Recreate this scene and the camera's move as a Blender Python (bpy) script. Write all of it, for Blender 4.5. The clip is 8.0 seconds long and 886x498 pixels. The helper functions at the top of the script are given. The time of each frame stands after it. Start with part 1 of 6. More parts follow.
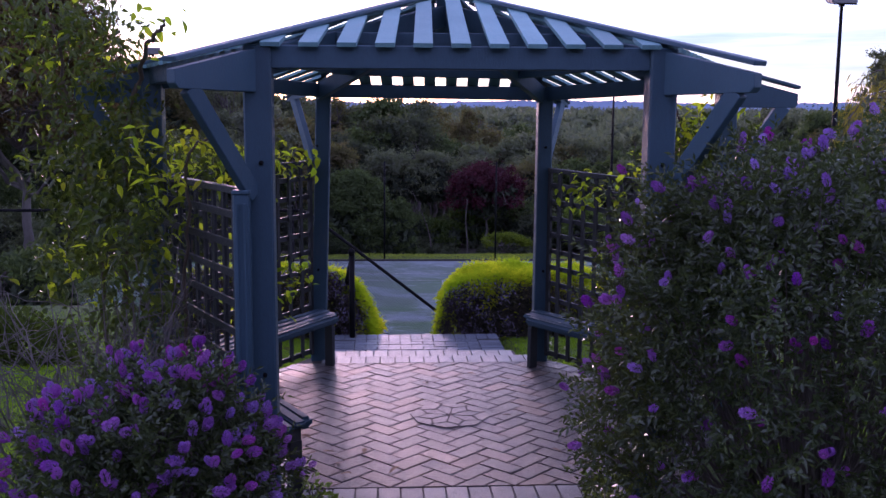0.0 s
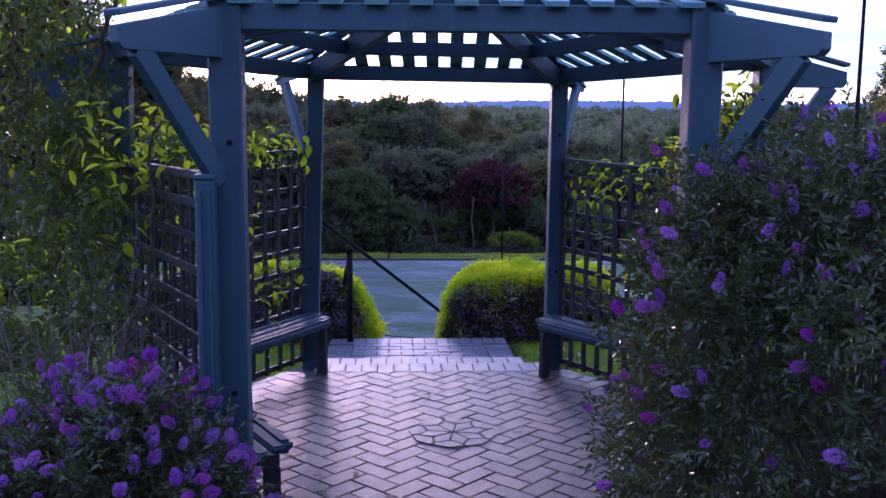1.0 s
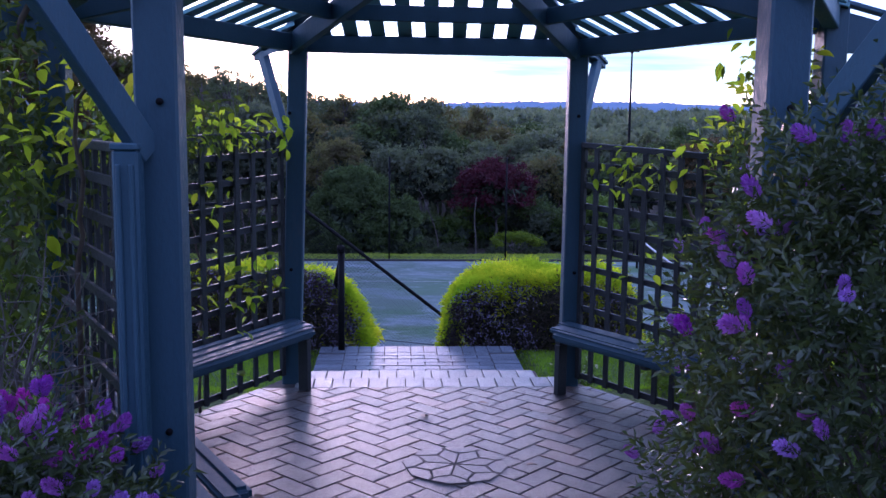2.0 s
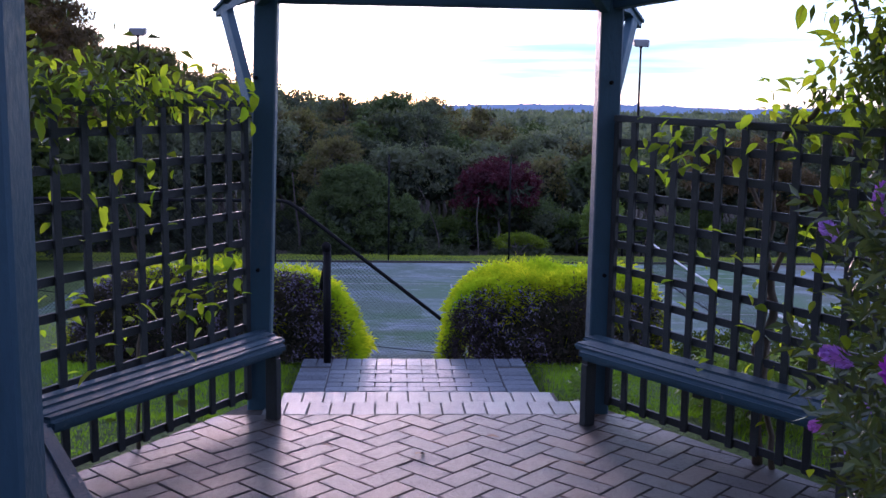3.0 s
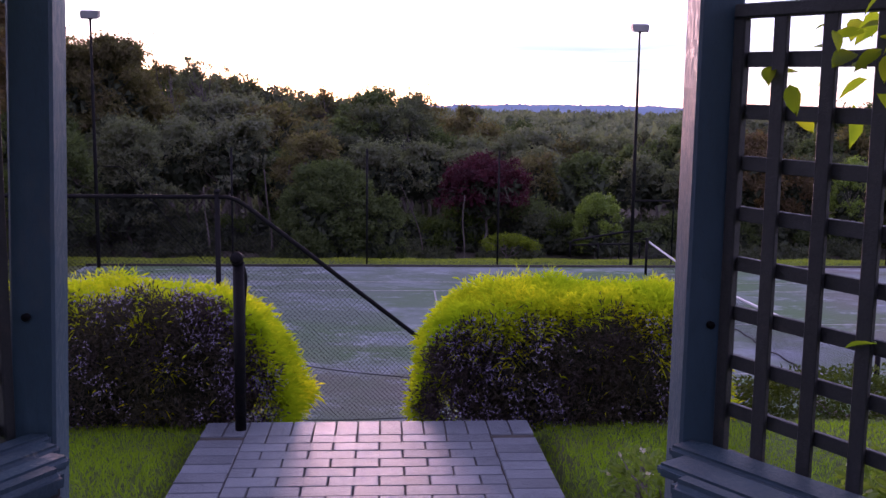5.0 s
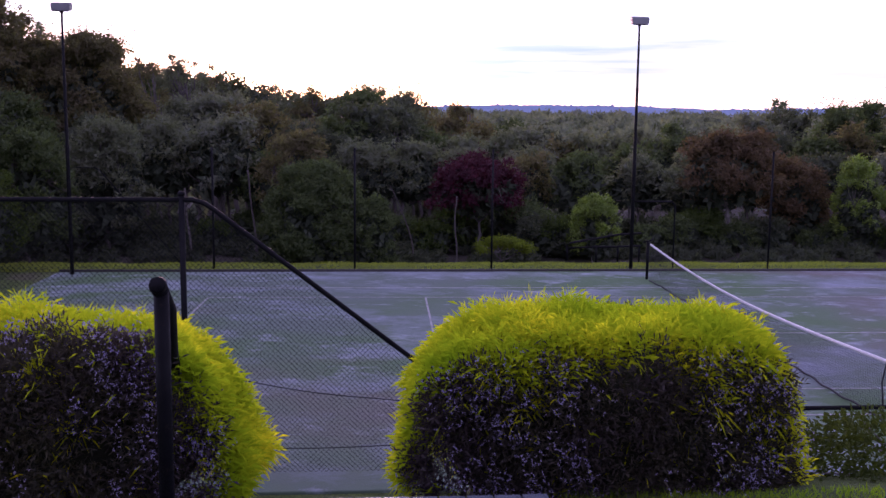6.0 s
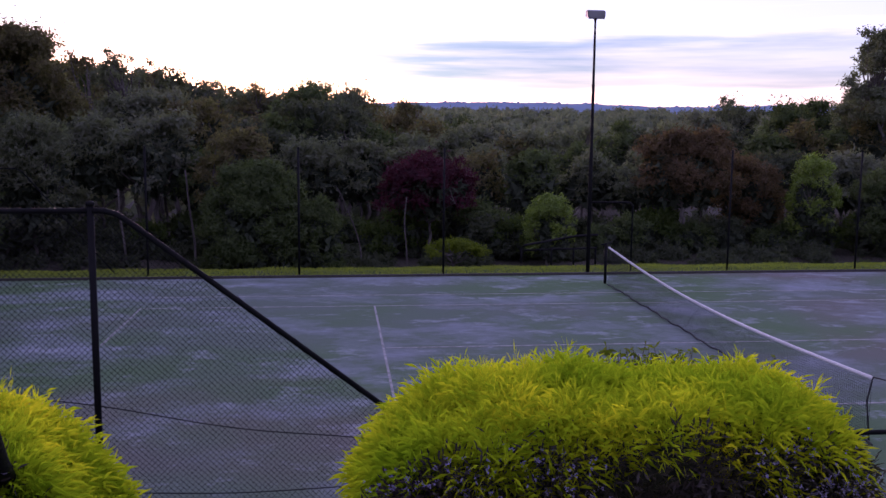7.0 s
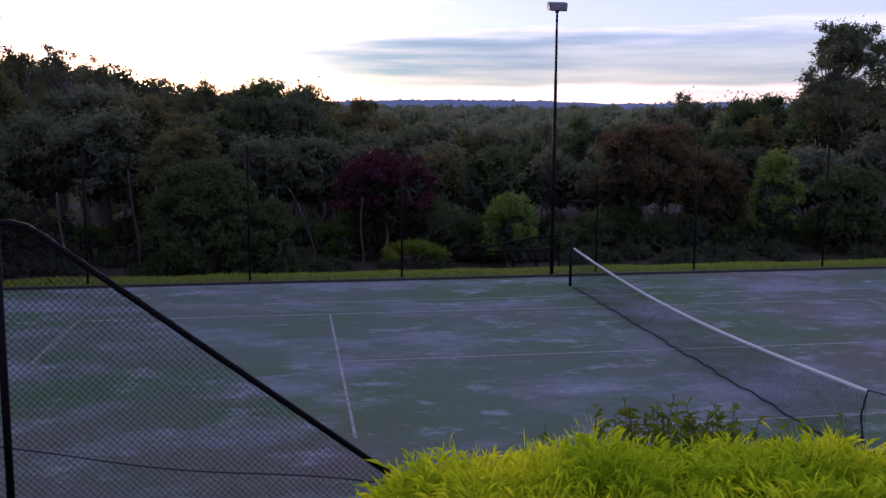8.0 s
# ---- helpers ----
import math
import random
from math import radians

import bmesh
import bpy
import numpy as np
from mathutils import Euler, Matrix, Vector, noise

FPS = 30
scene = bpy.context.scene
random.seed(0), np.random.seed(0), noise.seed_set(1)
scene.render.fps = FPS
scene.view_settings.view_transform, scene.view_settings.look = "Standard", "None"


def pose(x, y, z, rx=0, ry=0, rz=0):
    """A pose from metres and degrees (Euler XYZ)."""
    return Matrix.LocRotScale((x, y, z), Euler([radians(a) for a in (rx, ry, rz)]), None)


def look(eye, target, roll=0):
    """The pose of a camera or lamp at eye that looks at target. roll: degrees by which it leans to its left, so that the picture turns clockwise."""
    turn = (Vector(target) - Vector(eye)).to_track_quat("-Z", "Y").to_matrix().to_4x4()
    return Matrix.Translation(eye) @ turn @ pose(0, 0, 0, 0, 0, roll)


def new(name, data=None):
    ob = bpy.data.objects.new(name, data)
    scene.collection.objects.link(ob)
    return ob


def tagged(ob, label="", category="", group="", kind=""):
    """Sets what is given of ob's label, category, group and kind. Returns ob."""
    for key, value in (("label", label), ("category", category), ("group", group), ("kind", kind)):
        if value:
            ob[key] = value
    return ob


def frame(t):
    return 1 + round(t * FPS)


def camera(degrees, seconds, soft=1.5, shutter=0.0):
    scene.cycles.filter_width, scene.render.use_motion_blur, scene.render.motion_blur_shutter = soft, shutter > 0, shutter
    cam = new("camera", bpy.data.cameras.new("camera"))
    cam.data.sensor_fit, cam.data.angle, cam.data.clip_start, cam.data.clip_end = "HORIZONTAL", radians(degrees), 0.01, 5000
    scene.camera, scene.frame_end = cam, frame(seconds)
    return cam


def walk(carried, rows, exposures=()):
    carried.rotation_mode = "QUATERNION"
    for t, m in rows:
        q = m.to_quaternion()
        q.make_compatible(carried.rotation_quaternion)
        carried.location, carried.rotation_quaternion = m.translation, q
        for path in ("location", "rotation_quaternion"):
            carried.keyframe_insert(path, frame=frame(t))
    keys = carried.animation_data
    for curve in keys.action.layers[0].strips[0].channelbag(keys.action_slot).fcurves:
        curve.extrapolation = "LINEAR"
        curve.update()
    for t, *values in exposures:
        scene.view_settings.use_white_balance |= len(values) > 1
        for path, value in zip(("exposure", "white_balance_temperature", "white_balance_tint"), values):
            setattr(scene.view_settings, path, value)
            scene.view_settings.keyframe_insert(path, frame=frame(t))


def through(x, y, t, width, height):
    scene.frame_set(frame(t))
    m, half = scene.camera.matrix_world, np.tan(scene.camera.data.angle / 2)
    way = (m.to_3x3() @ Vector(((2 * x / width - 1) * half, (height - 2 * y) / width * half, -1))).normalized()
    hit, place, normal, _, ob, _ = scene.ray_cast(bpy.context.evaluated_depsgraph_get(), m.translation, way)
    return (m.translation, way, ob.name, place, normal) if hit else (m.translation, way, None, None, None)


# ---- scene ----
cam = camera(50.7, 8.0)
PATH = [
    (0, (-0.434, -2.033, 1.937), (-0.309, -0.055, 1.67), 0.4),
    (0.5, (-0.41, -1.731, 1.894), (-0.295, 0.248, 1.628), 0.5),
    (1, (-0.374, -1.369, 1.833), (-0.262, 0.61, 1.565), 0.5),
    (1.5, (-0.34, -0.97, 1.77), (-0.23, 1.009, 1.503), 0.5),
    (3, (-0.255, 0.597, 1.518), (-0.15, 2.577, 1.257), 0.8),
    (3.5, (-0.193, 1.161, 1.43), (-0.087, 3.142, 1.172), 0.8),
    (4, (-0.132, 1.81, 1.354), (-0.014, 3.79, 1.096), 0.9),
    (4.5, (-0.08, 2.403, 1.317), (0.05, 4.382, 1.057), 0.8),
    (6, (0.045, 4.278, 1.188), (0.198, 6.255, 0.93), 0.6),
    (6.5, (0.07, 4.929, 1.192), (0.291, 6.899, 0.931), 0.7),
    (7, (0.122, 5.566, 1.212), (0.384, 7.531, 0.949), 0.6),
    (7.5, (0.175, 6.115, 1.221), (0.478, 8.074, 0.956), 0.5),
    (8, (0.219, 6.690, 1.197), (0.573, 8.640, 0.930), 0.3),
]
walk(cam, [(t, look(eye, target, roll)) for t, eye, target, roll in PATH],
     [(0.0, 2.2, 6150, 92), (1.5, 2.5, 5350, 80), (3.0, 2.5, 5950, 72), (3.5, 2.55, 6550, 74), (4.5, 2.5, 7000, 90),
      (6.0, 2.3, 6650, 104), (7.0, 1.85, 6550, 100), (8.0, 1.5, 6450, 86)])

# ---- world, sun, exposure ----
SUN_AZ, SUN_EL = 8.0, 5.6          # degrees to the left of +y, degrees above the horizon
scene.view_settings.exposure = 0.0

world = bpy.data.worlds.new("evening_sky")
scene.world = world
world.use_nodes = True
wn, wl = world.node_tree.nodes, world.node_tree.links
wn.clear()
w_out, w_bg = wn.new("ShaderNodeOutputWorld"), wn.new("ShaderNodeBackground")
w_sky = wn.new("ShaderNodeTexSky")
w_sky.sky_type = "NISHITA"
w_sky.sun_disc = False
w_sky.sun_elevation = radians(SUN_EL)
w_sky.sun_rotation = radians(-SUN_AZ)
w_sky.air_density, w_sky.dust_density, w_sky.ozone_density = 1.0, 0.5, 2.0
# thin streaks of cloud over the whole dome
w_tc, w_map, w_noise, w_ramp = (wn.new("ShaderNodeTexCoord"), wn.new("ShaderNodeMapping"),
                                wn.new("ShaderNodeTexNoise"), wn.new("ShaderNodeValToRGB"))
w_map.inputs["Scale"].default_value = (1.0, 1.0, 15.0)
w_noise.inputs["Scale"].default_value = 1.5
w_noise.inputs["Detail"].default_value = 6.0
w_noise.inputs["Roughness"].default_value = 0.55
w_ramp.color_ramp.elements[0].position, w_ramp.color_ramp.elements[0].color = 0.48, (0.073, 0.155, 0.185, 1)
w_ramp.color_ramp.elements[1].position, w_ramp.color_ramp.elements[1].color = 0.68, (0.42, 0.465, 0.44, 1)
w_mul = wn.new("ShaderNodeMix")
w_mul.data_type, w_mul.blend_type = "RGBA", "MULTIPLY"
w_mul.inputs["Factor"].default_value = 1.0
wl.new(w_tc.outputs["Generated"], w_map.inputs["Vector"])
wl.new(w_map.outputs["Vector"], w_noise.inputs["Vector"])
wl.new(w_noise.outputs["Fac"], w_ramp.inputs["Fac"])
wl.new(w_sky.outputs["Color"], w_mul.inputs["A"])
wl.new(w_ramp.outputs["Color"], w_mul.inputs["B"])
# a bank of grey-blue cloud low over the hills, thinning towards the sun, under brighter high cloud
w_sep = wn.new("ShaderNodeSeparateXYZ")
wl.new(w_tc.outputs["Generated"], w_sep.inputs["Vector"])
w_map2, w_noise2 = wn.new("ShaderNodeMapping"), wn.new("ShaderNodeTexNoise")
w_map2.inputs["Scale"].default_value = (2.2, 2.2, 26.0)
w_noise2.inputs["Scale"].default_value, w_noise2.inputs["Detail"].default_value = 2.0, 5.0
wl.new(w_tc.outputs["Generated"], w_map2.inputs["Vector"])
wl.new(w_map2.outputs["Vector"], w_noise2.inputs["Vector"])


def sky_math(op, a, b):
    x = wn.new("ShaderNodeMath")
    x.operation = op
    for i, v in enumerate((a, b)):
        if isinstance(v, bpy.types.NodeSocket):
            wl.new(v, x.inputs[i])
        else:
            x.inputs[i].default_value = v
    return x.outputs["Value"]


def sky_step(v, a, b):
    x = wn.new("ShaderNodeMapRange")
    x.interpolation_type = "SMOOTHSTEP"
    x.inputs["From Min"].default_value, x.inputs["From Max"].default_value = a, b
    wl.new(v, x.inputs["Value"])
    return x.outputs["Result"]


w_rise = sky_math("ADD", w_sep.outputs["Z"], sky_math("MULTIPLY", sky_math("SUBTRACT", w_noise2.outputs["Fac"], 0.5), 0.035))
w_top = sky_step(w_rise, 0.078, 0.100)
w_bank = sky_math("MULTIPLY", sky_math("MULTIPLY", sky_step(w_rise, 0.034, 0.044), sky_math("SUBTRACT", 1.0, w_top)), sky_step(w_sep.outputs["X"], -0.16, 0.12))
w_grey = wn.new("ShaderNodeMix")
w_grey.data_type, w_grey.blend_type = "RGBA", "MULTIPLY"
wl.new(w_bank, w_grey.inputs["Factor"])
w_grey.inputs["B"].default_value = (0.46, 0.63, 0.65, 1)
w_lift = wn.new("ShaderNodeMix")
w_lift.data_type, w_lift.blend_type = "RGBA", "MULTIPLY"
wl.new(sky_math("MULTIPLY", w_top, sky_math("SUBTRACT", 1.0, sky_step(w_sep.outputs["Z"], 0.16, 0.32))), w_lift.inputs["Factor"])
w_lift.inputs["B"].default_value = (1.35, 1.35, 1.25, 1)
wl.new(w_grey.outputs["Result"], w_lift.inputs["A"])
# an even pale term added over the whole dome as fill for shaded sides
w_veil = wn.new("ShaderNodeMix")
w_veil.data_type, w_veil.blend_type = "RGBA", "ADD"
w_veil.inputs["Factor"].default_value = 1.0
w_veil.inputs["B"].default_value = (0.59, 0.89, 1.0, 1)
wl.new(w_mul.outputs["Result"], w_veil.inputs["A"])
wl.new(w_veil.outputs["Result"], w_grey.inputs["A"])
wl.new(w_lift.outputs["Result"], w_bg.inputs["Color"])
w_bg.inputs["Strength"].default_value = 0.15
wl.new(w_bg.outputs["Background"], w_out.inputs["Surface"])

sun_data = bpy.data.lights.new("sun", "SUN")
sun_data.energy, sun_data.angle, sun_data.color = 0.21, radians(13), (1.0, 0.91, 0.68)
sun = new("sun", sun_data)
sun_dir = Vector((-math.sin(radians(SUN_AZ)) * math.cos(radians(SUN_EL)),
                  math.cos(radians(SUN_AZ)) * math.cos(radians(SUN_EL)), math.sin(radians(SUN_EL))))
sun.matrix_world = look(sun_dir * 60, (0, 0, 0))

# ---- materials ----
def nodes_of(name):
    m = bpy.data.materials.new(name)
    m.use_nodes = True
    n, l = m.node_tree.nodes, m.node_tree.links
    return m, n, l, n["Principled BSDF"]


def mixed(n, l, fac, a, b, blend="MIX"):
    x = n.new("ShaderNodeMix")
    x.data_type, x.blend_type = "RGBA", blend
    for key, v in (("Factor", fac), ("A", a), ("B", b)):
        if isinstance(v, bpy.types.NodeSocket):
            l.new(v, x.inputs[key])
        elif key == "Factor":
            x.inputs[key].default_value = v
        else:
            x.inputs[key].default_value = (*v, 1)
    return x.outputs["Result"]


def noise_of(n, l, scale, detail=4.0, rough=0.6, vec=None, lo=0.35, hi=0.65):
    t, r = n.new("ShaderNodeTexNoise"), n.new("ShaderNodeMapRange")
    t.inputs["Scale"].default_value, t.inputs["Detail"].default_value, t.inputs["Roughness"].default_value = scale, detail, rough
    if vec is not None:
        l.new(vec, t.inputs["Vector"])
    r.inputs["From Min"].default_value, r.inputs["From Max"].default_value = lo, hi
    l.new(t.outputs["Fac"], r.inputs["Value"])
    return r.outputs["Result"]


def coords(n, l, scale=(1, 1, 1), world=True):
    c, m = n.new("ShaderNodeNewGeometry" if world else "ShaderNodeTexCoord"), n.new("ShaderNodeMapping")
    m.inputs["Scale"].default_value = scale
    l.new(c.outputs["Position" if world else "Object"], m.inputs["Vector"])
    return m.outputs["Vector"]


def bumped(n, l, bsdf, height, strength=0.3, distance=0.01):
    b = n.new("ShaderNodeBump")
    b.inputs["Strength"].default_value, b.inputs["Distance"].default_value = strength, distance
    l.new(height, b.inputs["Height"])
    l.new(b.outputs["Normal"], bsdf.inputs["Normal"])


def surface(name, a, b, wear, rough=0.6, coarse=3.0, fine=60.0, stretch=(1, 1, 1), wear_at=(0.58, 0.75), bump=0.25, metal=0.0, spec=0.5, per_object=0.0, world=True, odd=None):
    """Two-tone base with large patches, fine grain, and worn or stained spots."""
    m, n, l, p = nodes_of(name)
    v = coords(n, l, stretch, world)
    col = mixed(n, l, noise_of(n, l, coarse, 5, 0.6, v), a, b)
    grain = noise_of(n, l, fine, 4, 0.7, v)
    col = mixed(n, l, 0.35, col, mixed(n, l, grain, (0.55, 0.55, 0.55), (1.0, 1.0, 1.0)), "MULTIPLY")
    col = mixed(n, l, noise_of(n, l, coarse * 2.7, 8, 0.7, v, *wear_at), col, wear)
    if odd:                                          # some pieces are of another clay
        pick, part_of = n.new("ShaderNodeObjectInfo"), n.new("ShaderNodeMapRange")
        part_of.inputs["From Min"].default_value, part_of.inputs["From Max"].default_value = 0.45, 0.95
        l.new(pick.outputs["Random"], part_of.inputs["Value"])
        col = mixed(n, l, part_of.outputs["Result"], col, odd)
    if per_object:
        o, r = n.new("ShaderNodeObjectInfo"), n.new("ShaderNodeMapRange")
        r.inputs["To Min"].default_value, r.inputs["To Max"].default_value = 1 - per_object, 1 + per_object
        l.new(o.outputs["Random"], r.inputs["Value"])
        h = n.new("ShaderNodeHueSaturation")
        l.new(r.outputs["Result"], h.inputs["Value"])
        l.new(col, h.inputs["Color"])
        col = h.outputs["Color"]
    l.new(col, p.inputs["Base Color"])
    rr = n.new("ShaderNodeMapRange")
    rr.inputs["To Min"].default_value, rr.inputs["To Max"].default_value = rough - 0.12, min(1, rough + 0.15)
    l.new(grain, rr.inputs["Value"])
    l.new(rr.outputs["Result"], p.inputs["Roughness"])
    p.inputs["Metallic"].default_value = metal
    p.inputs["Specular IOR Level"].default_value = spec
    bumped(n, l, p, grain, bump, 0.004)
    return m


def foliage(name, a, b, c, clear=0.45, gloss=0.45, object_random=False, spec=0.4, through=(1.5, 1.6, 0.75)):
    """Leaves: a, b by leaf, c by patch; part of the light passes through."""
    m, n, l, p = nodes_of(name)
    if object_random:
        rnd = n.new("ShaderNodeObjectInfo").outputs["Random"]
    else:
        rnd = n.new("ShaderNodeNewGeometry").outputs["Random Per Island"]
    col = mixed(n, l, rnd, a, b)
    col = mixed(n, l, noise_of(n, l, 1.6, 3, 0.6, coords(n, l)), col, c)
    l.new(col, p.inputs["Base Color"])
    p.inputs["Roughness"].default_value = gloss
    p.inputs["Specular IOR Level"].default_value = spec
    t, x = n.new("ShaderNodeBsdfTranslucent"), n.new("ShaderNodeMixShader")
    bright = mixed(n, l, 1.0, col, through, "MULTIPLY")
    l.new(bright, t.inputs["Color"])
    x.inputs["Fac"].default_value = clear
    l.new(p.outputs["BSDF"], x.inputs[1])
    l.new(t.outputs["BSDF"], x.inputs[2])
    l.new(x.outputs["Shader"], n["Material Output"].inputs["Surface"])
    return m


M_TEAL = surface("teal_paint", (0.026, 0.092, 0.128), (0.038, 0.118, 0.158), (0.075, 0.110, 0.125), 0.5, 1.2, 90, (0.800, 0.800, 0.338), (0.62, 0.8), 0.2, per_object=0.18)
# roof slats: a paler teal than the frame's, with greyish patches
M_TEAL_SLAT = surface("pale_teal_paint", (0.11, 0.34, 0.36), (0.15, 0.41, 0.42), (0.22, 0.29, 0.29), 0.5, 2.5, 80, (1, 1, 1), (0.58, 0.75), 0.3, per_object=0.2)
M_TRELLIS = surface("dark_trellis_paint", (0.018, 0.024, 0.026), (0.030, 0.034, 0.034), (0.085, 0.068, 0.055), 0.55, 2.0, 90, (1, 1, 1), (0.6, 0.8), 0.25, per_object=0.25)
M_BENCH = surface("worn_bench_paint", (0.020, 0.066, 0.094), (0.034, 0.092, 0.122), (0.260, 0.260, 0.250), 0.55, 2.2, 120, (0.800, 0.800, 0.800), (0.61, 0.68), 0.35, per_object=0.2, spec=0.25)
M_PAVER = surface("clay_paver", (0.042, 0.040, 0.036), (0.072, 0.066, 0.057), (0.032, 0.031, 0.030), 0.37, 5, 140, (1, 1, 1), (0.52, 0.75), 0.5, per_object=0.35, spec=0.5, odd=(0.086, 0.052, 0.032))
M_BORDER = surface("pale_paver", (0.155, 0.180, 0.170), (0.205, 0.230, 0.218), (0.110, 0.122, 0.118), 0.38, 6, 140, (1, 1, 1), (0.55, 0.8), 0.45, per_object=0.2, spec=0.4)
M_PATH = surface("path_paver", (0.095, 0.122, 0.146), (0.135, 0.166, 0.192), (0.072, 0.088, 0.100), 0.37, 6, 140, (1, 1, 1), (0.55, 0.8), 0.4, per_object=0.2, spec=0.4)
M_JOINT = surface("joint_sand", (0.045, 0.04, 0.036), (0.07, 0.06, 0.05), (0.03, 0.035, 0.02), 0.95, 8, 200, bump=0.5)
M_STONE = surface("inlay_stone", (0.085, 0.074, 0.064), (0.130, 0.112, 0.096), (0.06, 0.054, 0.050), 0.42, 5, 90, (1, 1, 1), (0.55, 0.75), 0.5, per_object=0.25)
M_PIPE = surface("black_pipe", (0.006, 0.006, 0.007), (0.010, 0.010, 0.011), (0.025, 0.019, 0.015), 0.6, 6, 90, bump=0.15, spec=0.10)
M_WIRE = surface("black_wire", (0.010, 0.010, 0.011), (0.016, 0.016, 0.016), (0.03, 0.024, 0.018), 0.55, 8, 60, metal=0.2, bump=0.05, spec=0.15)
M_LAMP = surface("grey_lamp_housing", (0.16, 0.16, 0.17), (0.2, 0.2, 0.21), (0.12, 0.11, 0.1), 0.5, 4, 60, metal=0.2, bump=0.1)
M_LINE = surface("worn_line_paint", (0.35, 0.36, 0.35), (0.46, 0.46, 0.45), (0.17, 0.19, 0.16), 0.8, 2.5, 60, (1, 1, 1), (0.42, 0.62), 0.2)
M_TAPE = surface("net_tape", (0.76, 0.75, 0.73), (0.82, 0.81, 0.8), (0.6, 0.58, 0.55), 0.7, 6, 120, bump=0.1)
M_NET = surface("net_cord", (0.02, 0.022, 0.024), (0.035, 0.035, 0.035), (0.05, 0.05, 0.05), 0.8, 6, 60, bump=0.05)
M_BARK = surface("gum_bark", (0.085, 0.070, 0.060), (0.16, 0.14, 0.122), (0.05, 0.040, 0.034), 0.85, 1.2, 25, (1, 1, 0.3), (0.5, 0.7), 0.6)
M_TWIG = surface("grey_twig", (0.13, 0.11, 0.10), (0.19, 0.16, 0.14), (0.08, 0.07, 0.06), 0.85, 6, 60, bump=0.3)
M_VINE = surface("vine_stem", (0.10, 0.075, 0.05), (0.15, 0.11, 0.075), (0.06, 0.045, 0.03), 0.85, 8, 80, bump=0.4)
M_CORE = surface("hedge_dark_core", (0.022, 0.026, 0.012), (0.04, 0.042, 0.02), (0.03, 0.025, 0.015), 0.95, 6, 40, bump=0.5)

# leaves deep in the crowns, darker to stand for the shade there
M_INNER = surface("inner_shade_foliage", (0.040, 0.055, 0.034), (0.060, 0.080, 0.050), (0.045, 0.042, 0.030), 0.9, 1.5, 12, bump=0.6, spec=0.1)
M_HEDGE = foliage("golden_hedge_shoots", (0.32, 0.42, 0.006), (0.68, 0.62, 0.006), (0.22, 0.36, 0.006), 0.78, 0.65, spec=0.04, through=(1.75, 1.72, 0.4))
# leaves of the hedge front, darkened for the shade they stand in
M_HEDGE_SHADE_SIDE = foliage("hedge_shaded_leaves", (0.044, 0.044, 0.032), (0.095, 0.085, 0.050), (0.060, 0.042, 0.045), 0.3, 0.5, spec=0.3)
M_HEDGE_BLOOM = foliage("pale_lilac_bloom", (0.35, 0.31, 0.46), (0.50, 0.44, 0.57), (0.29, 0.25, 0.38), 0.3, 0.6, through=(1, 1, 1))
M_HEBE = foliage("hebe_leaf", (0.034, 0.066, 0.036), (0.076, 0.118, 0.050), (0.050, 0.078, 0.034), 0.32, 0.20, spec=0.7, through=(1.9, 1.9, 0.5))
M_HEBE_BLOOM = foliage("hebe_bloom", (0.30, 0.04, 0.42), (0.60, 0.06, 0.42), (0.50, 0.34, 0.70), 0.35, 0.5, True, through=(1.1, 0.9, 1.1))
# climber leaves in two tones: singles bright as if backlit, the mass darkened for shade
M_VINE_LEAF = foliage("vine_leaf", (0.14, 0.20, 0.014), (0.29, 0.32, 0.02), (0.10, 0.18, 0.02), 0.78, 0.35, True, through=(2.9, 2.9, 0.7))
M_VINE_MASS = foliage("climber_leaves", (0.030, 0.062, 0.022), (0.085, 0.12, 0.026), (0.040, 0.062, 0.024), 0.42, 0.35, through=(2.3, 2.4, 0.6))
M_GRASS = foliage("lawn_blades", (0.095, 0.22, 0.018), (0.18, 0.32, 0.028), (0.115, 0.21, 0.022), 0.62, 0.55, spec=0.2, through=(2.0, 2.2, 0.5))
# grass of the far strip, a brighter green with sunlight put in
M_SUNLIT_GRASS = foliage("sunlit_grass", (0.195, 0.270, 0.038), (0.330, 0.390, 0.053), (0.225, 0.285, 0.045), 0.5, 0.5)
M_SHRUB = foliage("dark_shrub_leaf", (0.034, 0.070, 0.026), (0.070, 0.115, 0.038), (0.046, 0.072, 0.022), 0.35, 0.65, spec=0.03, through=(1.9, 1.9, 0.5))
M_WEED = foliage("weed_leaf", (0.060, 0.11, 0.016), (0.15, 0.20, 0.026), (0.085, 0.13, 0.020), 0.5, 0.6, spec=0.08, through=(2.0, 2.1, 0.5))
M_GUM = foliage("gum_leaf", (0.085, 0.115, 0.078), (0.16, 0.185, 0.125), (0.11, 0.125, 0.085), 0.45, 0.6, spec=0.1)
M_GUM_PALE = foliage("pale_gum_leaf", (0.10, 0.128, 0.098), (0.18, 0.20, 0.145), (0.13, 0.145, 0.11), 0.45, 0.6, spec=0.1)
M_GUM_DARK = foliage("dark_gum_leaf", (0.045, 0.065, 0.045), (0.090, 0.11, 0.070), (0.060, 0.075, 0.052), 0.45, 0.6, spec=0.1)
M_OLIVE = foliage("olive_leaf", (0.090, 0.095, 0.045), (0.17, 0.16, 0.068), (0.12, 0.10, 0.058), 0.45, 0.6, spec=0.1)
M_ROUND = foliage("dense_dark_leaf", (0.048, 0.080, 0.036), (0.10, 0.14, 0.055), (0.060, 0.095, 0.040), 0.4, 0.6, spec=0.1)
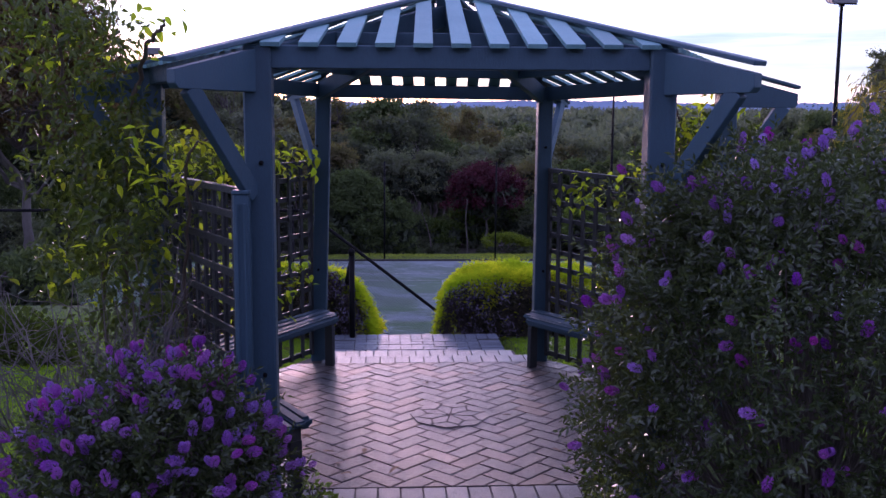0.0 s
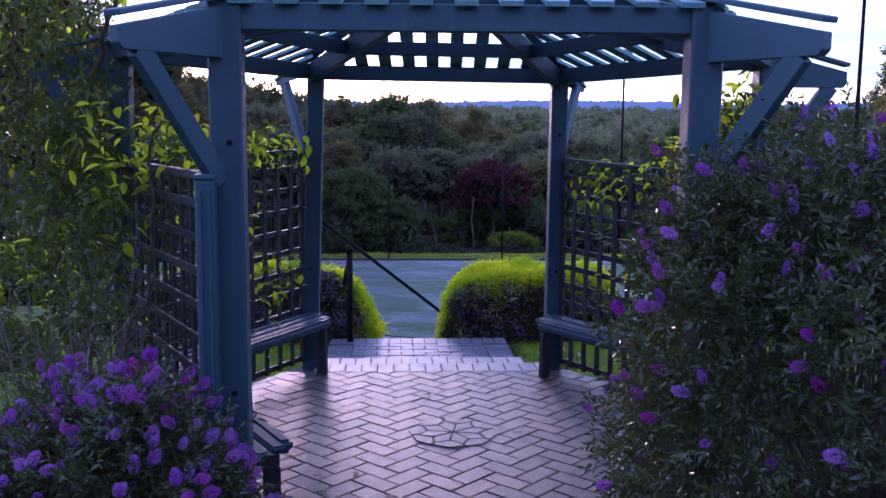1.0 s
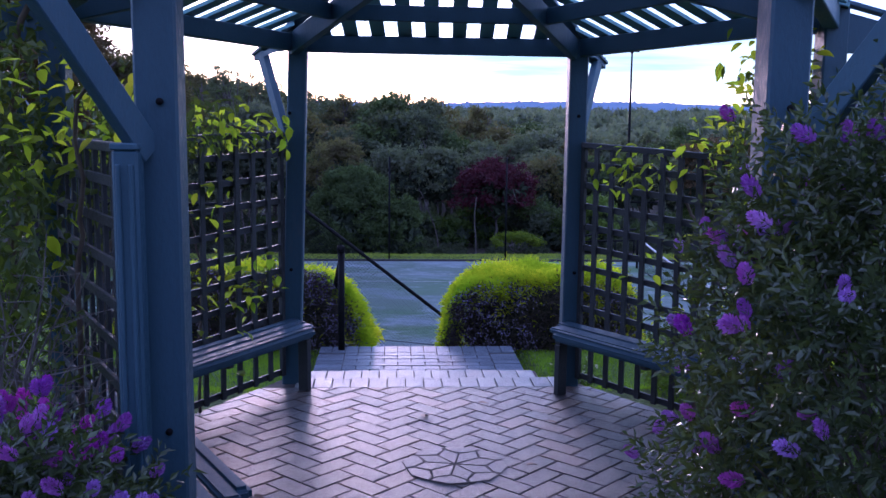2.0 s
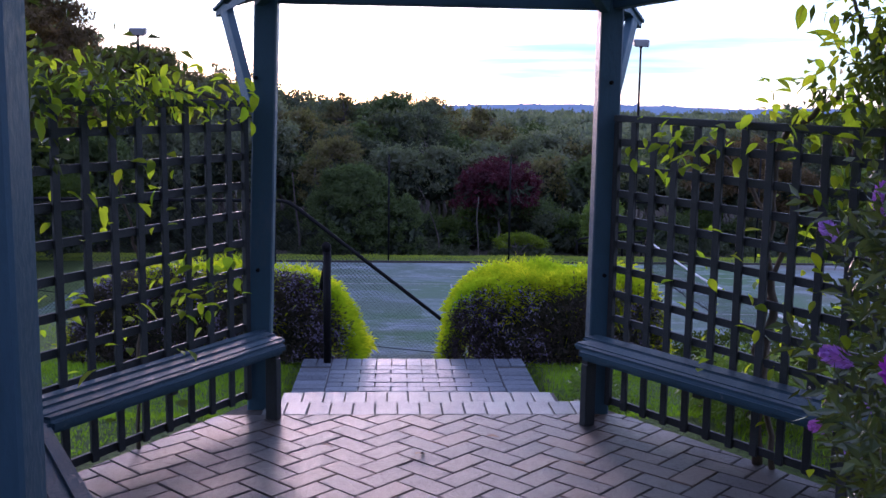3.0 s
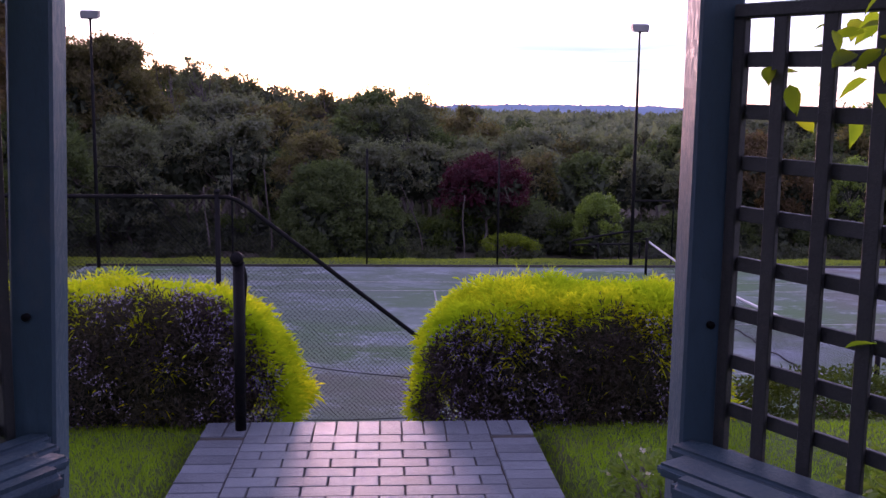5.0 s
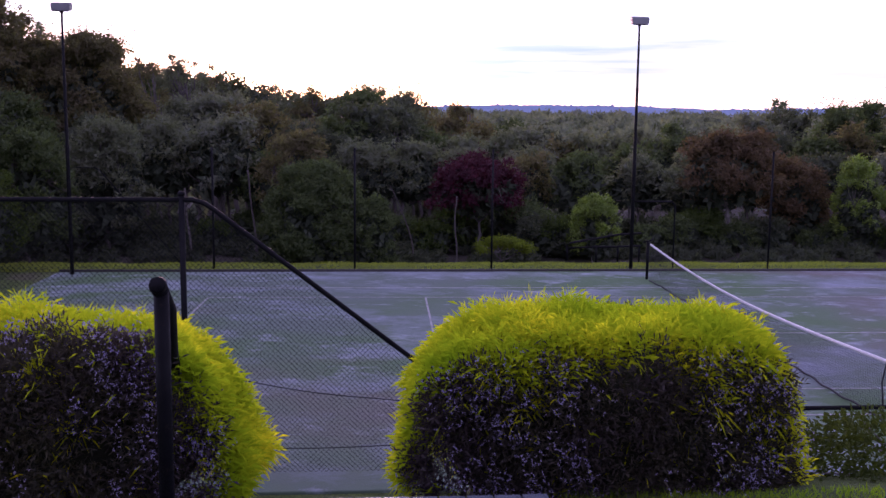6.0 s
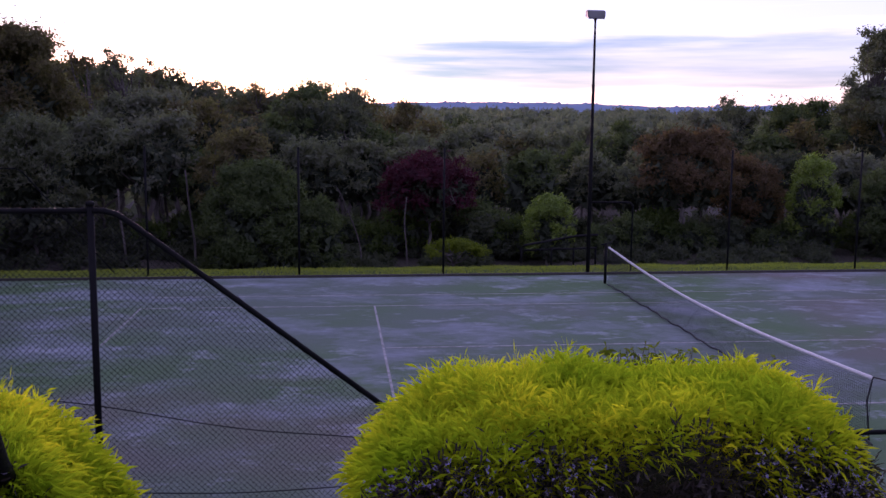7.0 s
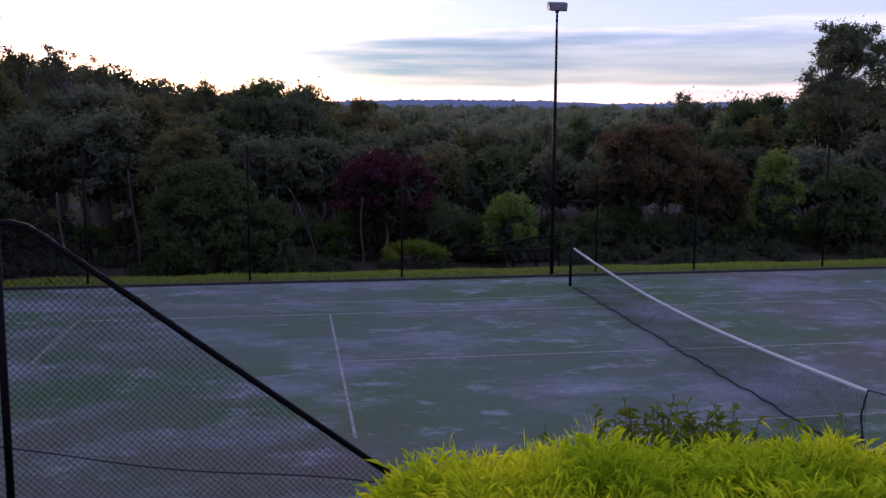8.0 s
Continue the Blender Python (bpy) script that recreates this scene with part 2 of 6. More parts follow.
M_BRIGHT = foliage("fresh_green_leaf", (0.095, 0.185, 0.030), (0.185, 0.280, 0.042), (0.090, 0.165, 0.030), 0.45, 0.4)
M_RED = foliage("maple_red_leaf", (0.066, 0.011, 0.024), (0.115, 0.017, 0.036), (0.055, 0.011, 0.021), 0.45, 0.5, spec=0.2)
M_RUSSET = foliage("russet_leaf", (0.110, 0.072, 0.044), (0.176, 0.110, 0.061), (0.088, 0.066, 0.039), 0.4, 0.6, spec=0.1)
M_GOLD = foliage("golden_weeping_leaf", (0.24, 0.19, 0.03), (0.34, 0.26, 0.04), (0.16, 0.16, 0.03), 0.5, 0.4)
# far canopy a little paler and bluer, some haze put into its colour
M_FAR = foliage("hazed_forest_leaf", (0.095, 0.13, 0.10), (0.175, 0.20, 0.14), (0.125, 0.15, 0.12), 0.42, 0.6, spec=0.1)
M_WHITE_BLOOM = foliage("white_bloom", (0.62, 0.6, 0.6), (0.7, 0.62, 0.64), (0.6, 0.5, 0.5), 0.3, 0.6)


def ground_material():
    m, n, l, p = nodes_of("grassy_ground")
    v = coords(n, l)
    col = mixed(n, l, noise_of(n, l, 0.8, 6, 0.65, v), (0.08, 0.18, 0.022), (0.14, 0.24, 0.034))
    col = mixed(n, l, noise_of(n, l, 25, 5, 0.7, v), col, (0.045, 0.075, 0.015))
    col = mixed(n, l, noise_of(n, l, 0.35, 4, 0.6, v, 0.58, 0.7), col, (0.12, 0.12, 0.05))
    # the wood's shade is put into the floor colour past the mown strip
    xyz, far = n.new("ShaderNodeSeparateXYZ"), n.new("ShaderNodeMapRange")
    l.new(v, xyz.inputs["Vector"])
    far.inputs["From Min"].default_value, far.inputs["From Max"].default_value = 32.7, 33.7
    l.new(xyz.outputs["Y"], far.inputs["Value"])
    shaded_floor = mixed(n, l, noise_of(n, l, 3, 5, 0.6, v), (0.035, 0.030, 0.018), (0.055, 0.045, 0.027))
    col = mixed(n, l, far.outputs["Result"], col, shaded_floor)
    l.new(col, p.inputs["Base Color"])
    p.inputs["Roughness"].default_value = 0.9
    bumped(n, l, p, noise_of(n, l, 40, 6, 0.75, v), 0.8, 0.03)
    return m


def court_material():
    m, n, l, p = nodes_of("sanded_court_turf")
    v = coords(n, l)
    vs = coords(n, l, (0.85, 1.15, 1))
    col = mixed(n, l, noise_of(n, l, 0.16, 5, 0.6, vs, 0.40, 0.58), (0.108, 0.168, 0.128), (0.068, 0.160, 0.070))
    col = mixed(n, l, noise_of(n, l, 0.10, 4, 0.55, v, 0.53, 0.66), col, (0.160, 0.145, 0.130))
    col = mixed(n, l, noise_of(n, l, 0.38, 9, 0.68, vs, 0.49, 0.67), col, (0.235, 0.285, 0.320))
    col = mixed(n, l, noise_of(n, l, 1.3, 8, 0.72, vs, 0.55, 0.74), col, (0.350, 0.405, 0.450))
    grain = noise_of(n, l, 60, 5, 0.75, v)
    col = mixed(n, l, 0.3, col, mixed(n, l, grain, (0.6, 0.6, 0.6), (1, 1, 1)), "MULTIPLY")
    l.new(col, p.inputs["Base Color"])
    p.inputs["Roughness"].default_value = 0.8
    p.inputs["Specular IOR Level"].default_value = 0.2
    bumped(n, l, p, grain, 0.5, 0.006)
    return m


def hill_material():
    m, n, l, p = nodes_of("hazed_wooded_hill")
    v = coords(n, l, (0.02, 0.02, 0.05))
    # the blue haze of distance is put into the hills' own colour
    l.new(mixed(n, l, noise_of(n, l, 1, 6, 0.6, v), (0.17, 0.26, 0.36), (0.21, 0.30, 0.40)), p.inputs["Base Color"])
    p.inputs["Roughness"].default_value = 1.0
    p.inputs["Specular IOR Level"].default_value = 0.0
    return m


M_GROUND, M_COURT, M_HILL = ground_material(), court_material(), hill_material()

# ---- building tools ----
PLACED = {}


def thing(name, at, label, category, group="", kind="", turn=0.0):
    ob = new(name)
    ob.empty_display_size = 0.1
    ob.matrix_basis = PLACED[ob] = pose(*at, 0, 0, turn)
    return tagged(ob, label, category, group, kind)


def part(name, mesh, material, parent=None, label="", m=None):
    """One mesh object; m is its pose in the world."""
    if material is not None and not mesh.materials:
        mesh.materials.append(material)
    ob = new(name, mesh)
    m = Matrix() if m is None else m
    PLACED[ob] = m
    if parent is not None:
        ob.parent = parent
        ob.matrix_basis = PLACED[parent].inverted() @ m
    else:
        ob.matrix_basis = m
    if label:
        ob["label"] = label
    return ob


def mesh_np(name, verts, faces, smooth=False):
    """A mesh from arrays: verts (n, 3), faces (k, 3) or (k, 4)."""
    verts, faces = np.asarray(verts, np.float32), np.asarray(faces, np.int32)
    me = bpy.data.meshes.new(name)
    k, c = faces.shape
    me.vertices.add(len(verts))
    me.vertices.foreach_set("co", verts.ravel())
    me.loops.add(k * c)
    me.loops.foreach_set("vertex_index", faces.ravel())
    me.polygons.add(k)
    me.polygons.foreach_set("loop_start", np.arange(0, k * c, c, dtype=np.int32))
    me.polygons.foreach_set("loop_total", np.full(k, c, np.int32))
    me.polygons.foreach_set("use_smooth", np.full(k, smooth))
    me.update(calc_edges=True)
    return me


def mesh_bm(name, bm, smooth=False):
    me = bpy.data.meshes.new(name)
    bmesh.ops.recalc_face_normals(bm, faces=bm.faces)
    for f in bm.faces:
        f.smooth = smooth
    bm.to_mesh(me)
    bm.free()
    return me


BOXES = {}


def box(sx, sy, sz, bevel=0.004, key=""):
    """A bevelled board, centred; alike boards share one mesh."""
    k = (round(sx, 3), round(sy, 3), round(sz, 3), bevel, key)
    if k not in BOXES:
        bm = bmesh.new()
        bmesh.ops.create_cube(bm, size=1)
        bmesh.ops.scale(bm, vec=(sx, sy, sz), verts=bm.verts)
        if bevel:
            bmesh.ops.bevel(bm, geom=bm.edges[:], offset=bevel, segments=1, affect="EDGES")
        BOXES[k] = mesh_bm("board", bm)
    return BOXES[k]


def along(a, b, up=(0, 0, 1)):
    """The pose at the middle of a-b whose x axis runs from a to b."""
    a, b = Vector(a), Vector(b)
    x = (b - a).normalized()
    y = Vector(up).cross(x).normalized()
    z = x.cross(y)
    m = Matrix((x, y, z)).transposed().to_4x4()
    m.translation = (a + b) / 2
    return m, (b - a).length


def board(name, a, b, wide, high, material, parent, label="", up=(0, 0, 1), bevel=0.004):
    m, length = along(a, b, up)
    return part(name, box(length, wide, high, bevel, material.name), material, parent, label, m)


def tube_arrays(points, radii, sides=6):
    pts = np.asarray(points, float)
    d = np.gradient(pts, axis=0)
    d /= np.linalg.norm(d, axis=1)[:, None] + 1e-9
    ref = np.where(np.abs(d[:, 2:3]) > 0.9, [[1.0, 0, 0]], [[0, 0, 1.0]])
    u = np.cross(d, ref)
    u /= np.linalg.norm(u, axis=1)[:, None] + 1e-9
    w = np.cross(d, u)
    an = np.linspace(0, 2 * np.pi, sides, endpoint=False)
    r = np.broadcast_to(np.asarray(radii, float), (len(pts),))[:, None, None]
    v = pts[:, None] + r * (np.cos(an)[None, :, None] * u[:, None] + np.sin(an)[None, :, None] * w[:, None])
    i, j = np.meshgrid(np.arange(len(pts) - 1), np.arange(sides), indexing="ij")
    a, b = i * sides + j, i * sides + (j + 1) % sides
    return v.reshape(-1, 3), np.stack([a, b, b + sides, a + sides], -1).reshape(-1, 4)


def joined(pieces):
    vs, fs, k = [], [], 0
    for v, f in pieces:
        vs.append(v)
        fs.append(np.asarray(f) + k)
        k += len(v)
    return np.concatenate(vs), np.concatenate(fs)


def tube(name, points, radii, sides=8):
    v, f = tube_arrays(points, radii, sides)
    bm = bmesh.new()
    bv = [bm.verts.new(p) for p in v]
    for q in f:
        bm.faces.new([bv[i] for i in q])
    bm.faces.new(bv[:sides])
    bm.faces.new(bv[-sides:])
    return mesh_bm(name, bm, True)


def leaves(rng, base, heading, length, width, droop=0.25, facing=None):
    """Folded leaf blades: at base, along heading, broad side towards facing; arrays of verts and triangles."""
    n = len(base)
    d = heading / (np.linalg.norm(heading, axis=1)[:, None] + 1e-9)
    s = np.cross(d, rng.normal(size=(n, 3)) if facing is None else facing)
    s /= np.linalg.norm(s, axis=1)[:, None] + 1e-9
    up = np.cross(s, d)
    L = np.broadcast_to(np.asarray(length, float), (n,))[:, None]
    W = np.broadcast_to(np.asarray(width, float), (n,))[:, None]
    mid = base + d * L * 0.45
    tip = base + d * L - np.array([0, 0, 1.0]) * L * droop
    v = np.stack([base, mid + s * W * 0.5 + up * W * 0.2, tip, mid - s * W * 0.5 + up * W * 0.2], 1).reshape(-1, 3)
    k = np.arange(n)[:, None] * 4
    f = np.concatenate([k + [0, 1, 2], k + [0, 2, 3]], 1).reshape(-1, 3)
    return v, f


def ball_dirs(rng, n):
    d = rng.normal(size=(n, 3))
    return d / np.linalg.norm(d, axis=1)[:, None]


def smooth_path(rng, a, b, steps, wander):
    t = np.linspace(0, 1, steps)[:, None]
    p = np.asarray(a) * (1 - t) + np.asarray(b) * t
    w = np.cumsum(rng.normal(size=(steps, 3)), axis=0)
    w -= w[:1] + (w[-1:] - w[:1]) * t
    return p + w * wander


def tri_leaves(rng, base, heading, length, width, facing):
    """Flat pointed leaves of one triangle each, for trees seen from afar."""
    d = heading / (np.linalg.norm(heading, axis=1)[:, None] + 1e-9)
    side = np.cross(d, facing)
    side /= np.linalg.norm(side, axis=1)[:, None] + 1e-9
    n = len(base)
    v = np.stack([base + side * width[:, None] * 0.5, base - side * width[:, None] * 0.5, base + d * length[:, None]], 1).reshape(-1, 3)
    return v, np.arange(n * 3).reshape(-1, 3)


def clumps(rng, mids, radii, leaf, cover=1.2, squash=0.65, hang=-0.3):
    """Clumps of leaves, each built of small tufts, fuller and rounder above than below."""
    radii = np.asarray(radii, float)
    tufts = np.maximum((cover * 3.6 * (radii / leaf) ** 2).astype(int), 5)
    own = np.repeat(np.arange(len(mids)), tufts)
    n = len(own)
    u = ball_dirs(rng, n)
    low = u[:, 2] < -0.2
    u[low, 2] *= -rng.choice([0.4, -0.5], low.sum())
    phase = rng.uniform(0, 40, len(mids))[own]
    reach = rng.uniform(0.35, 1.0, n) ** 0.5 * (1 + 0.22 * np.sin(u[:, 0] * 5 + phase) * np.sin(u[:, 1] * 4 + phase * 2))
    c = np.asarray(mids)[own] + u * (radii[own] * reach)[:, None] * [1, 1, squash]
    k = 8
    up = np.repeat(u, k, axis=0)
    m = n * k
    p = np.repeat(c, k, axis=0) + rng.normal(size=(m, 3)) * leaf * 0.42
    return tri_leaves(rng, p, rng.normal(size=(m, 3)) * 0.75 + up * 0.5 + [0, 0, hang], rng.uniform(0.6, 1.2, m) * leaf, rng.uniform(0.38, 0.62, m) * leaf,
                      up + [0, 0, 0.5] + rng.normal(size=(m, 3)) * 0.45)


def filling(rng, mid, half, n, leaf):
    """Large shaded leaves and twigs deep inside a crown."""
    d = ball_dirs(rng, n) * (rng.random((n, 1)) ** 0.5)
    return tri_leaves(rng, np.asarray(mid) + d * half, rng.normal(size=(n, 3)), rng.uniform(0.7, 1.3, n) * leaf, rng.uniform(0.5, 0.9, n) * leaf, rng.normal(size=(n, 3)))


# ---- ground, court, distance ----
COURT_Z = -2.95
GX, GY, RADIUS = -0.068, 3.975, 1.845     # middle of the summerhouse and its post circle


def smoothstep(a, b, x):
    t = np.clip((np.asarray(x) - a) / (b - a), 0, 1)
    return t * t * (3 - 2 * t)


def ground_z(x, y):
    x, y = np.asarray(x, float), np.asarray(y, float)
    z = -0.07 - 0.34 * smoothstep(5.55, 6.15, y) - 0.09 * smoothstep(7.2, 8.6, y)
    z = z - 0.25 * smoothstep(1.05, 0.85, np.abs(x + 0.065)) * smoothstep(5.3, 5.7, y) * smoothstep(8.4, 8.1, y)
    edge = 2.2 * smoothstep(2.8, 4.2, -x)          # the lawn reaches further on the left
    z = z + (-2.99 + 0.50) * smoothstep(8.15 + edge, 13.4 + edge * 0.5, y)
    # cutting for the steps down the bank
    cut = np.maximum(-0.70 - (y - 8.17) * 0.565, -2.99)
    z = np.where((np.abs(x + 0.15) < 0.75) & (y > 8.1) & (y < 13.4), np.minimum(z, cut), z)
    z = z + 0.12 * smoothstep(30.95, 31.5, y) - 0.65 * smoothstep(31.8, 34.4, y)
    z = z - 7.0 * smoothstep(38, 95, y) + 2 * smoothstep(95, 200, y) + 4 * smoothstep(200, 400, y) + 12 * smoothstep(400, 1000, y)
    z = z + (3.0 * smoothstep(14, 45, x) + 2.0 * smoothstep(8, 40, -x)) * smoothstep(38, 60, y)
    return z + 0.03 * np.sin(x * 1.7 + 0.6) * np.sin(y * 1.3) * smoothstep(31.5, 33, y)


def grow(start, stop, first, factor):
    out, step = [start], first
    while out[-1] < stop:
        out.append(out[-1] + step)
        step *= factor
    return out


def build_ground():
    xs = np.array([-v for v in grow(8, 2500, 0.6, 1.13)[::-1]] + list(np.arange(-7.6, 8, 0.2)) + grow(8, 2500, 0.6, 1.13))
    ys = np.array([-v for v in grow(5, 1500, 0.8, 1.2)[::-1]] + list(np.arange(-4.6, 16, 0.15)) + list(np.arange(16, 40, 0.5)) + grow(40, 3500, 0.9, 1.07))
    X, Y = np.meshgrid(xs, ys, indexing="ij")
    Z = ground_z(X, Y)
    nx, ny = X.shape
    i, j = np.meshgrid(np.arange(nx - 1), np.arange(ny - 1), indexing="ij")
    a = i * ny + j
    me = mesh_np("ground", np.stack([X, Y, Z], -1).reshape(-1, 3), np.stack([a, a + ny, a + ny + 1, a + 1], -1).reshape(-1, 4), True)
    tagged(part("ground", me, M_GROUND), "green grassy ground sloping down to a wooded valley", "ground", kind="structure")


build_ground()

# unseen dark wall, added behind the path to keep low sky light off the gazebo
M_BLOCK_WALL = surface("dark_block_wall", (0.055, 0.045, 0.040), (0.080, 0.064, 0.055), (0.040, 0.036, 0.032), 0.9, 0.8, 40, bump=0.4)
block_wall = part("wall_south", box(26.0, 0.3, 5.6, 0.01), M_BLOCK_WALL, m=pose(-0.1, -8.0, 2.6))
tagged(block_wall, "plain dark unseen wall, added to block low sky light", "wall", kind="structure")

# the court: a sanded turf slab with a shallow drain kerb, its lines, and the net across it
COURT_MID, COURT_NET, SIDELINE = 22.62, 7.70, 4.115
X0, X1, Y0, Y1 = -8.7, 24.8, 14.6, 30.95
court = part("court", box(X1 - X0, Y1 - Y0, 0.06, 0.01), M_COURT, m=pose((X0 + X1) / 2, (Y0 + Y1) / 2, COURT_Z - 0.03))
tagged(court, "worn green tennis court with pale sandy patches", "court", kind="structure")
kerb = board("kerb", (X0, Y1 + 0.06, COURT_Z - 0.0), (X1, Y1 + 0.06, COURT_Z - 0.0), 0.1, 0.12, M_JOINT, None)
tagged(kerb, "dark low kerb along the far edge of the court", "kerb", kind="structure")


def court_line(a, b, wide=0.05):
    ends = [(7.6 + (x - 7.6) + (y - 22.6) * 0.018, 22.6 + (y - 22.6) - (x - 7.6) * 0.014, COURT_Z + 0.004) for x, y in (a, b)]
    m, length = along(*ends)
    tagged(part("court_line", box(length, wide, 0.003, 0), M_LINE, m=m), "worn white painted line on the tennis court", "court line", "court lines", "structure")


CY, NX = COURT_MID, COURT_NET
for s in (-1, 1):
    start = NX - 11.65 if s > 0 else NX - 2.0       # the near lines are worn away at this end
    court_line((start, CY + s * SIDELINE), (NX + 11.885, CY + s * SIDELINE))
    court_line((start, CY + s * 5.485), (NX + 11.885, CY + s * 5.485))
    court_line((NX + s * 6.40, CY - SIDELINE + 0.03), (NX + s * 6.40, CY + SIDELINE - 0.03), 0.045)
court_line((NX - 11.65, CY + 0.6), (NX - 11.65, CY + 4.1), 0.05)
court_line((NX + 11.885, CY - 5.45), (NX + 11.885, CY + 5.45), 0.08)
court_line((NX - 6.35, CY), (NX + 6.35, CY))


def build_net():
    y_far, y_near = 29.5, 16.75
    net = thing("tennis_net", (NX, (y_far + y_near) / 2, COURT_Z), "sagging black tennis net with a white top band", "tennis net")
    top = lambda y: COURT_Z + 1.05 - 0.125 * (y_far - y) / 12.75 - 0.24 * math.sin(math.pi * (y_far - y) / 12.75)
    line = lambda y: NX - (y_far - y) * 0.0262
    ys = np.linspace(y_near, y_far - 0.25, 60)
    tape = [tube_arrays([(line(y), y, top(y) - 0.03) for y in ys], 0.034, 6)]
    v, f = joined(tape)
    mid_x = NX - (y_far - v[:, 1]) * 0.0262
    v[:, 0] = mid_x + (v[:, 0] - mid_x) * 0.35
    part("band", mesh_np("band", v, f, True), M_TAPE, net, "white canvas top band")
    pieces = []
    for y in np.arange(y_near + 0.02, y_far - 0.25, 0.05):
        pieces.append(tube_arrays([(line(y), y, top(y) - 0.06), (line(y), y, COURT_Z + 0.03)], 0.0022, 3))
    for k in range(1, 20):
        pieces.append(tube_arrays([(line(y), y, COURT_Z + 0.03 + (top(y) - COURT_Z - 0.08) * k / 20) for y in ys[::3]], 0.0022, 3))
    v, f = joined(pieces)
    mesh = part("netting", mesh_np("netting", v, f), M_NET, net)
    mesh["kind"] = "stuff"
    v, f = tube_arrays([(line(y) + 0.02 * math.sin(y * 3), y, COURT_Z + 0.03 + 0.012 * math.sin(y * 9)) for y in np.linspace(y_near - 0.1, y_far - 0.3, 120)], 0.016, 5)
    part("bottom_cord", mesh_np("bottom_cord", v, f, True), M_NET, net)
    part("side_cord", tube("side_cord", [(line(y_near), y_near, top(y_near) - 0.02), (line(y_near) + 0.03, y_near + 0.14, COURT_Z + 0.55), (line(y_near) + 0.02, y_near + 0.02, COURT_Z + 0.04)], 0.012), M_NET, net)
    part("cable", tube("cable", [(line(y_near), y_near, top(y_near) - 0.01), (line(16.1), 16.1, COURT_Z + 1.0)], 0.008), M_PIPE, net)
    part("cable", tube("cable", [(NX, y_far - 0.25, top(y_far) - 0.02), (NX, y_far, COURT_Z + 1.05)], 0.008), M_PIPE, net)
    for y in (y_far, 16.1):
        px = line(y)
        post = thing("net_post", (px, y, COURT_Z), "black steel tennis net post with a winder", "net post", "net posts")
        pole = part("pole", tube("pole", [(px, y, COURT_Z), (px, y, COURT_Z + 1.07)], 0.04, 10), M_PIPE, post)
        part("cap", tube("cap", [(px, y, COURT_Z + 1.07), (px, y, COURT_Z + 1.085)], 0.047, 10), M_PIPE, pole)
        part("winder", tube("winder", [(px - 0.14, y - 0.03, COURT_Z + 1.05), (px + 0.02, y, COURT_Z + 1.06), (px + 0.17, y + 0.03, COURT_Z + 1.13)], 0.02, 8), M_PIPE, pole, "bent winder handle")


build_net()


# ---- fences and lamp poles round the court ----
def diamond_mesh(inside, x0, x1, z0, z1, y, pitch=0.062, r=0.0023):
    """Crossed wires clipped to the outline function inside(x) -> top height."""
    pieces = []
    for s in (-1, 1):
        for c in np.arange(x0 - (z1 - z0), x1 + (z1 - z0), pitch):
            t = np.linspace(0, z1 - z0, 80)
            x, z = c + s * t + (0 if s > 0 else (z1 - z0) * 0), z0 + t
            ok = (x >= x0) & (x <= x1) & (z <= inside(x))
            if ok.sum() > 1:
                k = np.nonzero(ok)[0]
                a, b = k[0], k[-1]
                pieces.append(tube_arrays([(x[a], y, z[a]), (x[b], y + 0.002 * s, z[b])], r, 3))
    return joined(pieces)


def build_near_fence():
    y, xc, zc = 15.15, -2.12, 0.335
    low = -2.22
    fence = thing("chain_link_fence", (-3, y, COURT_Z), "black chain-link court fence stepping down along a sloping rail", "fence")
    part("top_rail", tube("top_rail", [(-16, y, zc - 0.02), (xc, y, zc)], 0.028, 10), M_PIPE, fence)
    bend = [(xc, y, zc), (xc + 0.13, y, zc), (xc + 0.25, y, zc - 0.035), (xc + 0.37, y, zc - 0.115)]
    end = (1.40, y, low)
    part("sloping_rail", tube("sloping_rail", bend + [end], 0.03, 10), M_PIPE, fence, "smooth black rail bent down a slope")
    part("low_rail", tube("low_rail", [end, (14, y, low)], 0.028, 10), M_PIPE, fence)
    for x, top in ((xc, zc + 0.06), (xc - 4.05, zc), (xc - 8.1, zc), (1.44, low + 0.03), (4.4, low + 0.03), (10.6, low + 0.03)):
        post = part("post", tube("post", [(x, y, COURT_Z - 0.1), (x, y, top)], 0.035, 10), M_PIPE, fence)
        if x == xc:
            part("post_cap", tube("post_cap", [(xc, y, zc + 0.05), (xc, y, zc + 0.085), (xc, y, zc + 0.1)], [0.042, 0.042, 0.015], 10), M_PIPE, post)
    top = lambda x: np.where(x < xc + 0.3, zc, np.where(x < 1.44, zc - (x - xc - 0.3) * 0.785, low))
    v, f = diamond_mesh(top, -6.4, 5.5, COURT_Z + 0.02, zc, y)
    wires = part("mesh_wire", mesh_np("mesh_wire", v, f), M_WIRE, fence, "black diamond mesh")
    wires["kind"] = "stuff"
    xs = np.linspace(-6.4, 5.5, 60)
    for base, slope, sag in ((-2.02, -0.16, 0.03), (-2.62, -0.01, 0.02)):
        part("tension_wire", tube("tension_wire", [(x, y - 0.006, base + slope * x + sag * math.sin(x * 2.1)) for x in xs if base + slope * x < float(top(x)) - 0.05], 0.006, 5), M_WIRE, fence, "slack tension wire")


